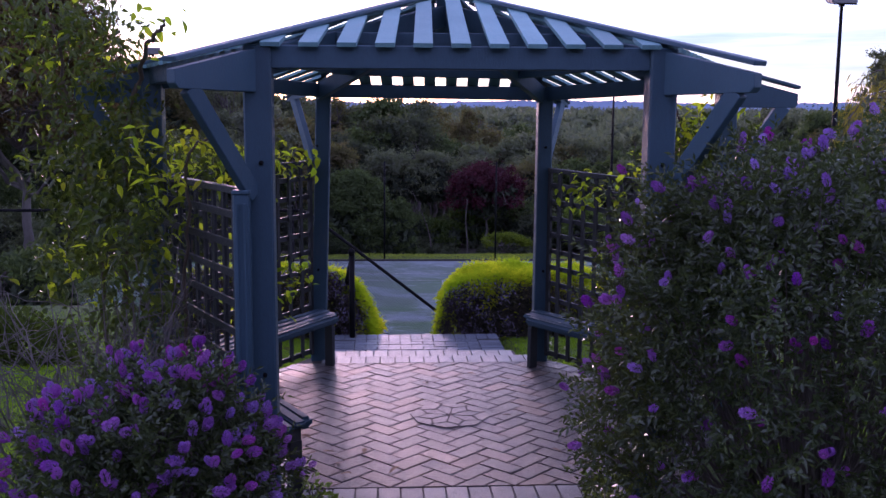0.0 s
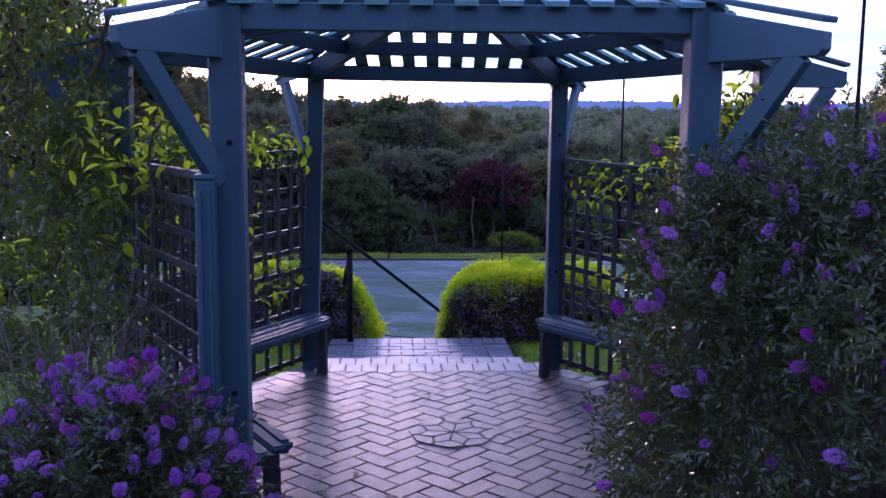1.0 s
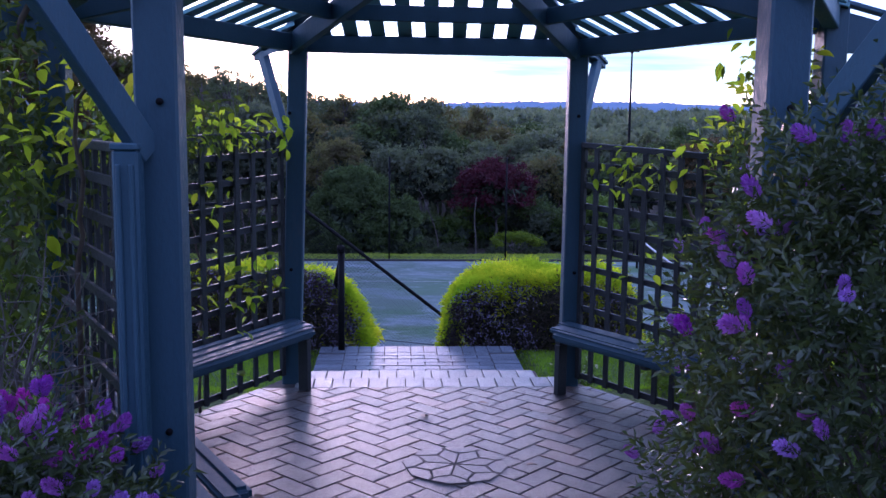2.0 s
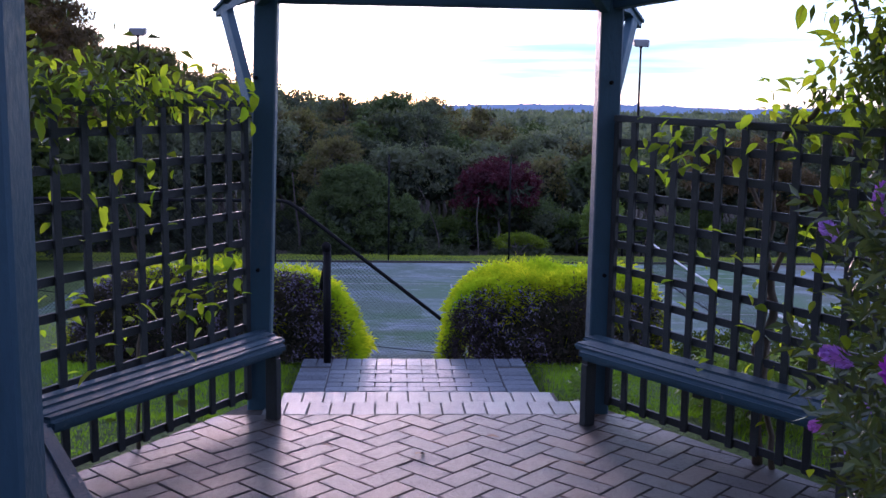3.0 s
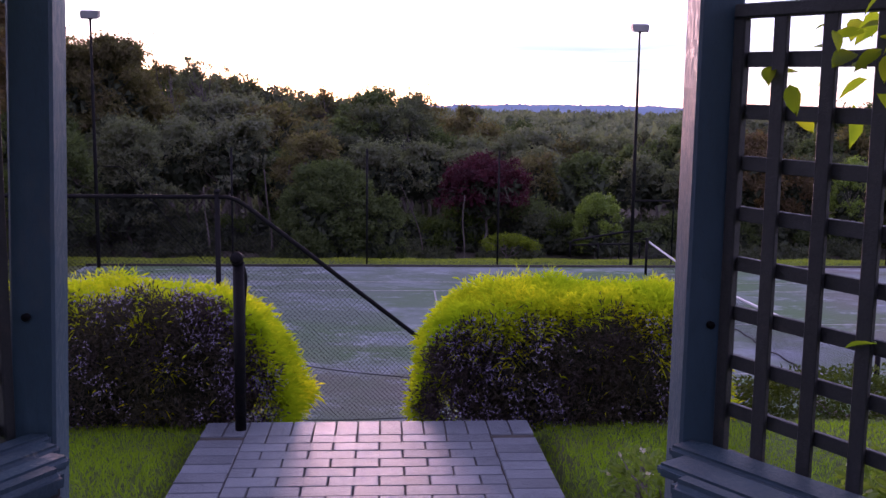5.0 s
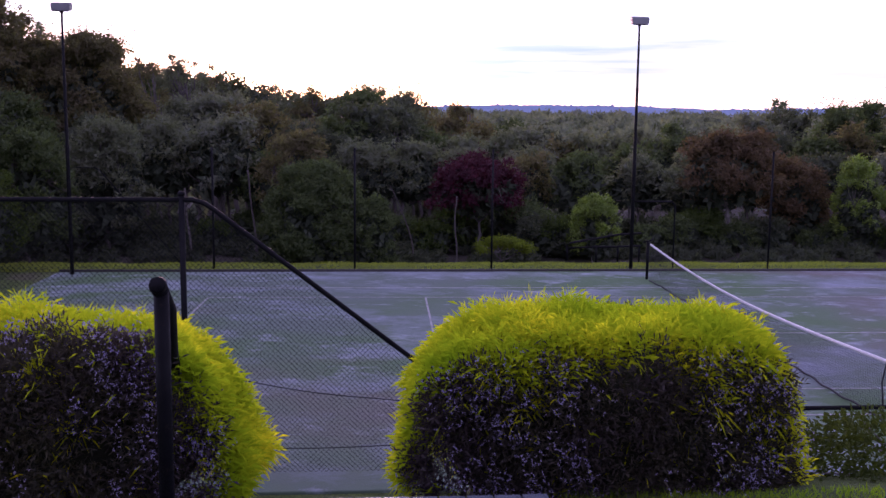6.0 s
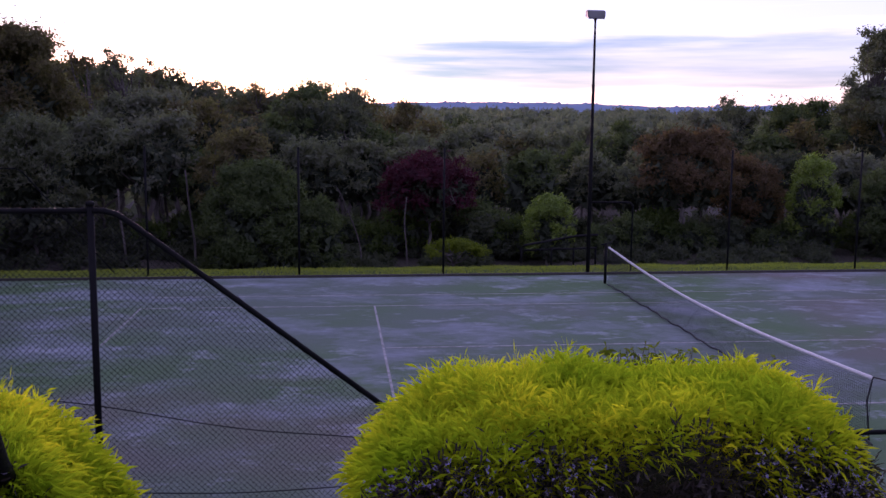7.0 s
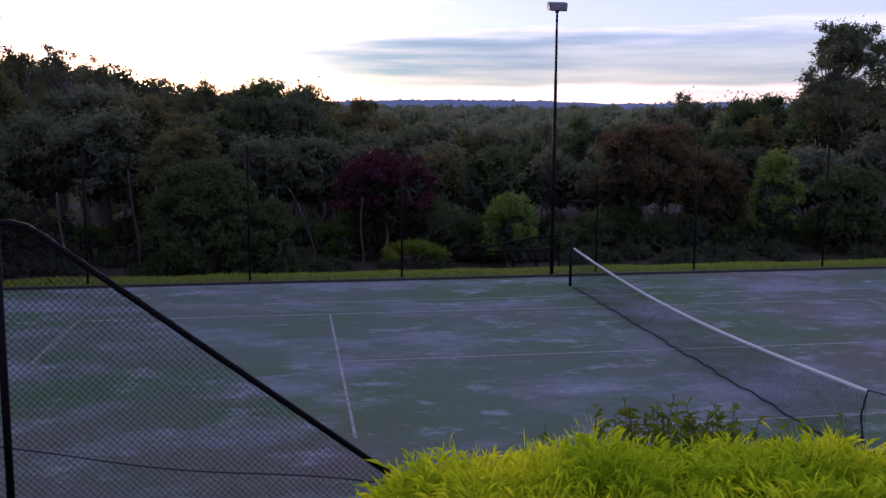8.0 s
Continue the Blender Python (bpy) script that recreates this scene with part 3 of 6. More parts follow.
def build_far_fence():
    y = 31.25
    fence = thing("far_fence", (3, y, COURT_Z), "tall dark court fence of thin posts", "fence")
    for k, x in enumerate((-12.5, -4.45, -0.43, 3.56, 11.92, 15.92, 20.0, 24.1)):
        part("post", tube("post", [(x, y, COURT_Z - 0.1), (x, y, 0.58)], 0.03, 8), M_PIPE, fence)
    part("gate_rail", tube("gate_rail", [(7.72, y, -0.92), (8.9, y, -0.92), (9.0, y, -1.02), (9.0, y, -2.9)], 0.025, 8), M_PIPE, fence, "bent gate frame rail")
    part("gate_rail", tube("gate_rail", [(-8.2, y, -0.03), (-7.7, y, -0.03), (-7.55, y, -0.12), (-5.3, y, -2.85)], 0.014, 8), M_PIPE, fence, "bent rail sloping to the ground")
    low = thing("low_barrier", (7, 33.6, -3.0), "low bent pipe barrier beyond the court", "barrier")
    part("rail", tube("rail", [(6.3, 33.6, -3.0), (6.3, 33.6, -2.52), (6.4, 33.6, -2.44), (7.9, 33.2, -2.12), (8.6, 33.2, -2.08)], 0.035, 8), M_PIPE, low)
    part("rail", tube("rail", [(6.4, 33.6, -2.6), (8.6, 33.3, -2.5)], 0.03, 8), M_PIPE, low)
    for x in (7.2, 7.9, 8.6):
        part("leg", tube("leg", [(x, 33.4, -3.05), (x, 33.4, -2.5)], 0.03, 8), M_PIPE, low)


def build_lamp(x, y, top):
    lamp = thing("court_lamp", (x, y, COURT_Z), "tall slim black floodlight pole with a boxy head", "flood light", "court floodlights")
    part("pole", tube("pole", [(x, y, COURT_Z - 0.1), (x, y, 0.6), (x, y, 0.62), (x, y, 2.35), (x, y, 2.37), (x, y, top)], [0.055, 0.05, 0.045, 0.042, 0.036, 0.03], 10), M_PIPE, lamp)
    bm = bmesh.new()
    bmesh.ops.create_cube(bm, size=1)
    bmesh.ops.scale(bm, vec=(0.48, 0.34, 0.2), verts=bm.verts)
    for v in bm.verts:
        if v.co.z > 0:
            v.co.x *= 1.06
            v.co.y *= 0.72
    bmesh.ops.bevel(bm, geom=bm.edges[:], offset=0.02, segments=2, affect="EDGES")
    head = part("head", mesh_bm("head", bm), M_LAMP, lamp, "boxy grey lamp head", pose(x, y, top + 0.1, 12, 0, 0))
    part("visor", box(0.44, 0.3, 0.02, 0.004), M_PIPE, head, "", pose(x, y - 0.02, top - 0.01, 12, 0, 0))
    part("bracket", box(0.08, 0.1, 0.1, 0.01), M_PIPE, lamp, "", pose(x, y, top - 0.02))


build_near_fence()
build_far_fence()
for spot in ((7.70, 31.15), (-8.2, 30.55), (7.98, 15.15), (24.4, 31.15)):
    build_lamp(*spot, 4.18)

# ---- the summerhouse ----
# posts: foot in plan, head in plan, height of the beam's underside; round from front left, clockwise from above
POSTS = [((-1.008, 2.375), (-1.012, 2.375), 2.18), ((-1.880, 3.980), (-1.87, 3.980), 2.16), ((-0.980, 5.575), (-0.915, 5.590), 2.135),
         ((0.842, 5.465), (0.850, 5.475), 2.12), ((1.775, 3.980), (1.78, 3.980), 2.16), ((0.842, 2.295), (0.846, 2.295), 2.18)]
APEX = Vector((-0.04, 4.00, 2.72))
TAILS = (0.57, 0.47, 0.50, 0.50, 0.47, 0.57)   # how far each hip rafter runs out past its post
BEAM_H, POST_W = 0.105, 0.118
gazebo = thing("gazebo", (GX, GY, 0), "six-sided teal-painted timber gazebo with an open slatted roof", "gazebo")


def head(k, z=0.0, out=0.0):
    (_, (x, y), top) = POSTS[k % 6]
    d = Vector((x - GX, y - GY, 0)).normalized()
    return Vector((x, y, top + z)) + d * out


def corner(k, z=0.0, out=0.0):
    """A point on the hip line over post k, out metres beyond the post in plan."""
    (x, y), _, _ = POSTS[k % 6]
    d = Vector((x - APEX.x, y - APEX.y, 0))
    plate = POSTS[k % 6][2] + BEAM_H + 0.004
    fall = (APEX.z - plate) / d.length
    p = Vector((x, y, 0)) + d.normalized() * out
    p.z = plate - fall * out + z
    return p


def build_frame():
    for k, (foot, top, z) in enumerate(POSTS):
        wide = 0.128 if k in (0, 5) else POST_W          # the two front posts are stouter
        a, b = (foot[0], foot[1], -0.05), (top[0], top[1], z + BEAM_H - 0.004)
        post = part("post", box(wide, POST_W, Vector(b).z + 0.05, 0.008, "post"), M_TEAL, gazebo, "",
             Matrix.Translation((Vector(a) + Vector(b)) / 2) @ Vector((0, 0, 1)).rotation_difference(Vector(b) - Vector(a)).to_matrix().to_4x4())
        for h in (0.75, 1.75):
            part("bolt", tube("bolt", [(foot[0] + 0.01, foot[1] - POST_W / 2 - 0.008, h), (foot[0] + 0.01, foot[1] - POST_W / 2 + 0.01, h)], 0.011, 8), M_PIPE, post, "round bolt head")
    for k in range(6):
        a, b = head(k, BEAM_H / 2), head(k + 1, BEAM_H / 2)
        d = (b - a).normalized()
        # let in between the posts, whose faces stand proud of it
        e = POST_W / 2 - 0.012
        board("beam", a + d * e, b - d * e, 0.07, BEAM_H, M_TEAL, gazebo)
    # hip rafters that run out past the posts, each propped by a brace, and a ring of purlins half way up
    rafters = []
    for k in range(6):
        foot = corner(k, -0.095, TAILS[k])
        top = APEX - Vector((0, 0, 0.11))
        inner = corner(k, -0.085, -0.03)
        way = (top - inner).normalized()
        board("hip_rafter", inner + way * 0.03, top - way * 0.05, 0.05, 0.13, M_TEAL, gazebo)
        # the tail is a deep board fixed to the post, propped by a brace
        d = Vector((head(k).x - APEX.x, head(k).y - APEX.y, 0)).normalized()
        end = corner(k, -0.012, TAILS[k])
        level = POSTS[k][2] + (0.012 if k in (2, 3) else -0.11)
        bm = bmesh.new()
        side = Vector((-d.y, d.x, 0)) * 0.024
        outline = [corner(k, -0.012, 0.03), end, Vector((end.x, end.y, level + 0.02)), Vector((end.x, end.y, level)) - d * 0.02, Vector((*corner(k, 0, 0.03).xy, level))]
        near, far = [bm.verts.new(p + side) for p in outline], [bm.verts.new(p - side) for p in outline]
        bm.faces.new(near)
        bm.faces.new(far[::-1])
        for n in range(5):
            bm.faces.new((near[n], near[(n + 1) % 5], far[(n + 1) % 5], far[n]))
        bmesh.ops.bevel(bm, geom=bm.edges[:], offset=0.003, segments=1, affect="EDGES")
        part("rafter_tail", mesh_bm("rafter_tail", bm), M_TEAL, gazebo, "deep wedge-shaped rafter end")
        rafters.append((foot, top))
        p = Vector((POSTS[k][0][0], POSTS[k][0][1], 1.60)) + d * (POST_W * 0.5)
        q = corner(k, 0, TAILS[k] * 0.82)
        q.z = level + 0.01
        board("brace", p, q, 0.045, 0.085, M_TEAL, gazebo, up=tuple((q - p).cross(Vector((0, 0, 1))).cross(q - p)))
    for k in range(6):
        a = rafters[k][0].lerp(rafters[k][1], 0.475) + Vector((0, 0, 0.025))
        b = rafters[(k + 1) % 6][0].lerp(rafters[(k + 1) % 6][1], 0.475) + Vector((0, 0, 0.025))
        d = (b - a).normalized() * 0.025
        board("purlin", a + d, b - d, 0.045, 0.09, M_TEAL, gazebo)
    part("finial_block", tube("finial_block", [APEX - Vector((0, 0, 0.22)), APEX - Vector((0, 0, 0.02))], 0.075, 6), M_TEAL, gazebo, "six-sided block under the roof's peak")


def build_roof():
    """Slats laid down the slope of each face, cut along the hips."""
    for k in range(6):
        a, b = corner(k, 0.0, 0.05), corner(k + 1, 0.0, 0.05)
        mid = (a + b) / 2
        d = (b - a).normalized()
        slope = (APEX - mid)
        slope = (slope - d * slope.dot(d)).normalized()
        normal = d.cross(slope)
        if normal.z < 0:
            normal = -normal
        half, rise = (b - a).length / 2, (APEX - mid).length
        count = 11
        for i in range(count):
            u = -half + (2 * half) * (i + 0.5) / count
            w = 0.088
            if half - abs(u) < w / 2 + 0.015:
                continue
            # a board whose upper end follows the hip
            lo, hi = (max(rise * (half - abs(u - w / 2)) / half - 0.03, 0.02), max(rise * (half - abs(u + w / 2)) / half - 0.03, 0.02))
            bm = bmesh.new()
            o = mid + normal * 0.004 - slope * 0.03
            t = 0.02
            ring = [(u - w / 2, 0), (u + w / 2, 0), (u + w / 2, hi), (u - w / 2, lo)]
            low = [bm.verts.new(o + d * p + slope * q) for p, q in ring]
            upv = [bm.verts.new(o + d * p + slope * q + normal * t) for p, q in ring]
            bm.faces.new(low[::-1])
            bm.faces.new(upv)
            for j in range(4):
                bm.faces.new((low[j], low[(j + 1) % 4], upv[(j + 1) % 4], upv[j]))
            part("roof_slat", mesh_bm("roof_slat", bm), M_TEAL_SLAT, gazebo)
    for k in range(6):
        foot = corner(k, 0.030, TAILS[k] + 0.01)
        board("hip_cap", foot, APEX + Vector((0, 0, 0.040)), 0.075, 0.022, M_TEAL, gazebo)
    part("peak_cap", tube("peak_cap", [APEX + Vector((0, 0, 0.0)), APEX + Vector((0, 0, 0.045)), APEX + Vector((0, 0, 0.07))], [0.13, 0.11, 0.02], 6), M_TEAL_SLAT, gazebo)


def side_frame(k):
    """For the side between posts k and k+1: foot of the first post, unit way along, unit way inwards, length."""
    a, b = Vector((*POSTS[k][0], 0)), Vector((*POSTS[(k + 1) % 6][0], 0))
    d = (b - a).normalized()
    n = Vector((-d.y, d.x, 0))
    if n.dot(Vector((GX, GY, 0)) - a) < 0:
        n = -n
    return a, d, n, (b - a).length


def build_trellis(k, rise0=1.60, rise1=1.60, pitch=0.132):
    a, d, n, length = side_frame(k)
    p0, p1 = POST_W / 2 + 0.012, length - POST_W / 2 - 0.012
    o = a - n * 0.01
    z0, z1 = 0.05, min(rise0, rise1)
    tops = lambda s: rise0 + (rise1 - rise0) * s / length
    panel = thing("trellis", tuple(o + d * length / 2), "dark teal square-lattice trellis between two posts", "trellis", "trellises")
    up = Vector((0, 0, 1))
    at = lambda s, z, off: o + d * s + up * z + n * off
    board("top_rail", at(p0, tops(p0), 0), at(p1, tops(p1), 0), 0.045, 0.035, M_TRELLIS, panel, up=(0, 0, 1))
    for s in (p0 + 0.012, p1 - 0.012):
        board("stile", at(s, z0, 0), at(s, tops(s) - 0.018, 0), 0.035, 0.03, M_TRELLIS, panel, up=tuple(n))
    count = int(round((p1 - p0) / pitch))
    for i in range(1, count):
        s = p0 + (p1 - p0) * i / count
        board("upright_slat", at(s, z0, 0.0085), at(s, tops(s) - 0.018, 0.0085), 0.038, 0.016, M_TRELLIS, panel, up=tuple(n), bevel=0.002)
    board("bottom_rail", at(p0 + 0.03, z0 + 0.025, -0.0085), at(p1 - 0.03, z0 + 0.025, -0.0085), 0.016, 0.038, M_TRELLIS, panel, bevel=0.002)
    for i in range(int((z1 - z0 - 0.16) / pitch)):
        drop = 0.122 + pitch * i
        board("cross_slat", at(p0 + 0.03, tops(p0) - drop, -0.0085), at(p1 - 0.03, tops(p1) - drop, -0.0085), 0.016, 0.038, M_TRELLIS, panel, bevel=0.002)


def bullnose(length, deep, high, key):
    k = ("nose", round(length, 3), deep, high, key)
    if k not in BOXES:
        bm = bmesh.new()
        bmesh.ops.create_cube(bm, size=1)
        bmesh.ops.scale(bm, vec=(length, deep, high), verts=bm.verts)
        bmesh.ops.bevel(bm, geom=bm.edges[:], offset=min(deep, high) * 0.32, segments=3, affect="EDGES")
        BOXES[k] = mesh_bm("seat_slat", bm, False)
    return BOXES[k]


def build_bench(k, cut0, cut1, boards):
    a, d, n, length = side_frame(k)
    up = Vector((0, 0, 1))
    z = 0.43
    at = lambda s, off, h: a + d * s + n * off + up * h
    bench = thing("bench", tuple(at(length / 2, 0.2, 0)), "slatted teal bench with worn peeling front edge along the trellis", "bench", "gazebo benches")
    # back to front: the seat slats and the deep front board; ends splayed to follow the posts
    room = 0.258 / (boards - 1)
    rows = [(0.03 + room * (i + 0.5) - 0.015, room - 0.016, 0.035, i * 0.9 / (boards - 1)) for i in range(boards - 1)]
    for off, wide, high, c in rows + [(0.287, 0.076, 0.065, 1.0)]:
        s0, s1 = 0.02 + cut0 * c, length - 0.02 - cut1 * c
        m, ln = along(at(s0, off, z - high / 2), at(s1, off, z - high / 2))
        part("front_board" if high > 0.05 else "seat_slat", bullnose(ln, wide, high, ""), M_BENCH, bench, "deep rounded front board with peeling paint" if high > 0.05 else "", m)
    for s in (0.16, length / 2, length - 0.16):
        if s == length / 2:
            board("bearer", at(s, 0.03, z - 0.07), at(s, 0.25, z - 0.07), 0.045, 0.07, M_TRELLIS, bench)
        else:
            board("bearer", at(s, 0.03, z - 0.07), at(s, 0.245, z - 0.07), 0.045, 0.07, M_TRELLIS, bench)
            board("leg", at(s, 0.215, 0.0), at(s, 0.215, z - 0.105), 0.07, 0.045, M_TRELLIS, bench, up=tuple(d))


build_frame()
build_roof()
for k, ends in ((0, (1.60, 1.60, 0.15)), (1, (1.58, 1.62, 0.15)), (3, (1.572, 1.505)), (4, (1.53, 1.60))):
    build_trellis(k, *ends)
build_bench(0, 0.14, 0.16, 4)
build_bench(1, 0.16, 0.16, 4)
build_bench(3, 0.16, 0.16, 3)

# half-height corner post beside the front left post
trim = thing("trellis_post", (-1.075, 2.262, 0), "half-height grooved teal post at the trellis end", "post")
part("core", box(0.075, 0.075, 1.64, 0.008, "trimpost"), M_TEAL, trim, "", pose(-1.083, 2.268, 0.79))
part("cap", box(0.082, 0.082, 0.02, 0.004, "trimpost"), M_TEAL, trim, "", pose(-1.083, 2.268, 1.62))
for dx in (-0.018, 0.018):
    part("bead", box(0.014, 0.01, 1.56, 0.003, "trimpost"), M_TEAL, trim, "", pose(-1.083 + dx, 2.226, 0.79))

# ---- garden plants ----
def as_thing(name, label, category, at, pieces, group="", kind=""):
    """A plant: pieces of (part name, verts, faces, material, label)."""
    ob = thing(name, at, label, category, group, kind)
    for pname, v, f, mat, lab in pieces:
        part(pname, mesh_np(pname, v, f, pname in ("stem", "trunk", "wood")), mat, ob, lab)
    return ob


def super_points(rng, n, mid, half, power=4.0):
    """Points and outward normals spread evenly over a rounded box."""
    d = ball_dirs(rng, n * 4)
    d = d / np.abs(d) ** 0.2
    r = (np.sum(np.abs(d) ** power, axis=1)) ** (-1 / power)
    p = d * r[:, None]
    nrm = np.sign(p) * np.abs(p) ** (power - 1)
    nrm /= np.linalg.norm(nrm, axis=1)[:, None]
    hx, hy, hz = half
    share = nrm ** 2 @ np.array([hy * hz, hx * hz, hx * hy])
    pick = rng.choice(len(p), n, replace=False, p=share / share.sum())
    nrm = nrm[pick] / np.asarray(half)
    nrm /= np.linalg.norm(nrm, axis=1)[:, None]
    return np.asarray(mid) + p[pick] * half, nrm


def lumps(p, scale, seed):
    """A smooth field of bumps, about -1 to 1."""
    q = p * scale + seed
    return (np.sin(q[:, 0] * 1.9 + 1.3 * np.sin(q[:, 1] * 1.1)) * np.sin(q[:, 1] * 1.7 + 0.7 * np.sin(q[:, 2])) +
            0.6 * np.sin(q[:, 0] * 4.1 + q[:, 2] * 3.1) * np.sin(q[:, 1] * 3.7 + 2)) / 1.4


def build_hedge(x0, x1, y0, y1, z0, z1, seed, count, label, taper=0.2, gold=0.70, fall=0.17, skew=0.0, edge=0.0):
    rng = np.random.default_rng(seed)
    mid, half = np.array([(x0 + x1) / 2, (y0 + y1) / 2, (z0 + z1) / 2]), np.array([(x1 - x0) / 2, (y1 - y0) / 2, (z1 - z0) / 2])
    # woody core
    # dark solid core, which stands for the shaded depth behind the shoots
    u, w = np.meshgrid(np.linspace(0, 2 * np.pi, 40, endpoint=False), np.linspace(-1.5, 1.5, 18), indexing="ij")
    d = np.stack([np.cos(u) * np.cos(w), np.sin(u) * np.cos(w), np.sin(w)], -1).reshape(-1, 3)
    r = np.sum(np.abs(d) ** 4, axis=1) ** -0.25
    core = mid + d * r[:, None] * (half * 0.80 - 0.07) + d * 0.02 * lumps(d, 9, seed)[:, None]
    i, j = np.meshgrid(np.arange(40), np.arange(17), indexing="ij")
    a, b = i * 18 + j, ((i + 1) % 40) * 18 + j
    cf = np.stack([a, b, b + 1, a + 1], -1).reshape(-1, 4)

    tufts = 2600
    tp, tn = super_points(rng, tufts, mid, half)

    def narrowed(q):
        rise = np.clip((q[:, 2] - z0) / (z1 - z0), 0, 1)[:, None]
        side = np.clip(np.abs(q[:, :1] - mid[0]) / half[0], 0, 1) ** 3 * np.sign(q[:, :1] - mid[0])
        along = (q[:, :1] - mid[0]) / half[0]
        return q - np.concatenate([side * rise * taper, np.zeros_like(side), (fall * np.abs(side) - skew * along) * rise ** 2], 1)

    core = narrowed(core)
    tp = narrowed(tp)
    tp = tp + tn * (0.055 * lumps(tp, 2.4, seed) + 0.03 * lumps(tp, 8.0, seed) + rng.uniform(-0.05, 0.02, tufts))[:, None]
    # tufts golden where light reaches, dull and flowering in front: shade put into colour
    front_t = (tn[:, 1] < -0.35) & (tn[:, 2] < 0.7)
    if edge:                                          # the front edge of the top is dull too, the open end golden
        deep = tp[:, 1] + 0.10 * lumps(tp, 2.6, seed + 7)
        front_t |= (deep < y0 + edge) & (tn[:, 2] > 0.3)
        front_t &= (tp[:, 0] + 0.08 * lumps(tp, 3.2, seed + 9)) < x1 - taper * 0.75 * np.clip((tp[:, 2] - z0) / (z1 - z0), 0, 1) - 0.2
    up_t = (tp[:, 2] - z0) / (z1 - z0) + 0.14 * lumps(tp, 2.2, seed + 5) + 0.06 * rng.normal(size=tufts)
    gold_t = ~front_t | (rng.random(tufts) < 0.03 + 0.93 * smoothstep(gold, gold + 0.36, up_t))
    own = rng.integers(0, tufts, count)
    spread = rng.normal(size=(count, 3)) * 0.042
    spread -= tn[own] * np.sum(spread * tn[own], axis=1)[:, None] * 0.6
    p, n = tp[own] + spread - tn[own] * rng.uniform(0, 0.06, (count, 1)), tn[own]
    low = n[:, 2] < -0.35
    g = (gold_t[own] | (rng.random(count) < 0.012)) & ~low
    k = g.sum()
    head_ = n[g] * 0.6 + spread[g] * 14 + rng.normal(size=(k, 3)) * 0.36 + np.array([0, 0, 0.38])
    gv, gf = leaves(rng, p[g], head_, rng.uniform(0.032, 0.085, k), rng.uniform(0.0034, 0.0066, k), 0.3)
    # stray shoots along the top
    up_ids = np.nonzero((tn[:, 2] > 0.6) & gold_t)[0]
    q = rng.choice(up_ids, 200)
    shoot = np.repeat(rng.normal(size=(200, 3)) * 0.35 + [0, 0, 1.0], 7, axis=0) + rng.normal(size=(1400, 3)) * 0.22
    step = np.tile(np.linspace(0, 1, 7), 200)[:, None] * np.repeat(rng.uniform(0.0, 0.05, 200), 7)[:, None]
    wv, wf = leaves(rng, np.repeat(tp[q] + rng.normal(size=(200, 3)) * 0.02, 7, axis=0) + shoot * step, shoot, rng.uniform(0.05, 0.085, 1400), rng.uniform(0.003, 0.005, 1400), 0.2)
    gv, gf = joined([(gv, gf), (wv, wf)])
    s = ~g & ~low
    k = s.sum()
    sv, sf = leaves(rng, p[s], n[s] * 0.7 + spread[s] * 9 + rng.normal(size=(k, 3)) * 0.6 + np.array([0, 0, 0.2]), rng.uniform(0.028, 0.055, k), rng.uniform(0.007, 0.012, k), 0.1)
    # clusters of tiny pale flowers on the shaded tufts
    pick = np.nonzero(front_t & ~gold_t & (tn[:, 2] > -0.3) & (lumps(tp, 3.0, seed + 3) > -0.05))[0]
    c = np.repeat(tp[pick] + tn[pick] * 0.045, 5, axis=0) + rng.normal(size=(len(pick) * 5, 3)) * 0.024
    c = np.repeat(c, 4, axis=0) + rng.normal(size=(len(c) * 4, 3)) * 0.003
    bv, bf = leaves(rng, c, ball_dirs(rng, len(c)) + np.repeat(tn[pick], 20, axis=0), 0.0100, 0.0072, 0)
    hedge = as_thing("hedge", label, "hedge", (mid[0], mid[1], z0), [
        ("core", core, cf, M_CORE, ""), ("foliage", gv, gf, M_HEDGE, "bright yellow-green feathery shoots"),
        ("side_foliage", sv, sf, M_HEDGE_SHADE_SIDE, "small leaves, their colour darkened for the shaded front"), ("blossom", bv, bf, M_HEDGE_BLOOM, "tiny pale lilac flowers")], "clipped hedges")
    return hedge


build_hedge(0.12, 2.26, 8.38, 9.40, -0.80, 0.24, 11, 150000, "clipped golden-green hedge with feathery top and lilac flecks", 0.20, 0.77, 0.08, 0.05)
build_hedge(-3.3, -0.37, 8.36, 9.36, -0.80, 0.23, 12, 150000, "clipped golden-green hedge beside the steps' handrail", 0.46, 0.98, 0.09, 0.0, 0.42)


def spike_mesh(seed):
    """One flower spike: whorls of small petals that taper to the tip."""
    rng = np.random.default_rng(seed)
    n = 60
    t = np.linspace(0, 1, n)
    an = np.arange(n) * 2.4
    rad = 0.0155 * np.sin(np.pi * (0.16 + 0.80 * t)) ** 0.8
    base = np.stack([np.cos(an) * rad * 0.55, np.sin(an) * rad * 0.55, t * 0.055], 1)
    v, f = leaves(rng, base, np.stack([np.cos(an), np.sin(an), np.full(n, 1.25)], 1) + rng.normal(size=(n, 3)) * 0.15, 0.006 + rad * 0.75, 0.0095, 0.0)
    return mesh_np("flower_spike", v, f)


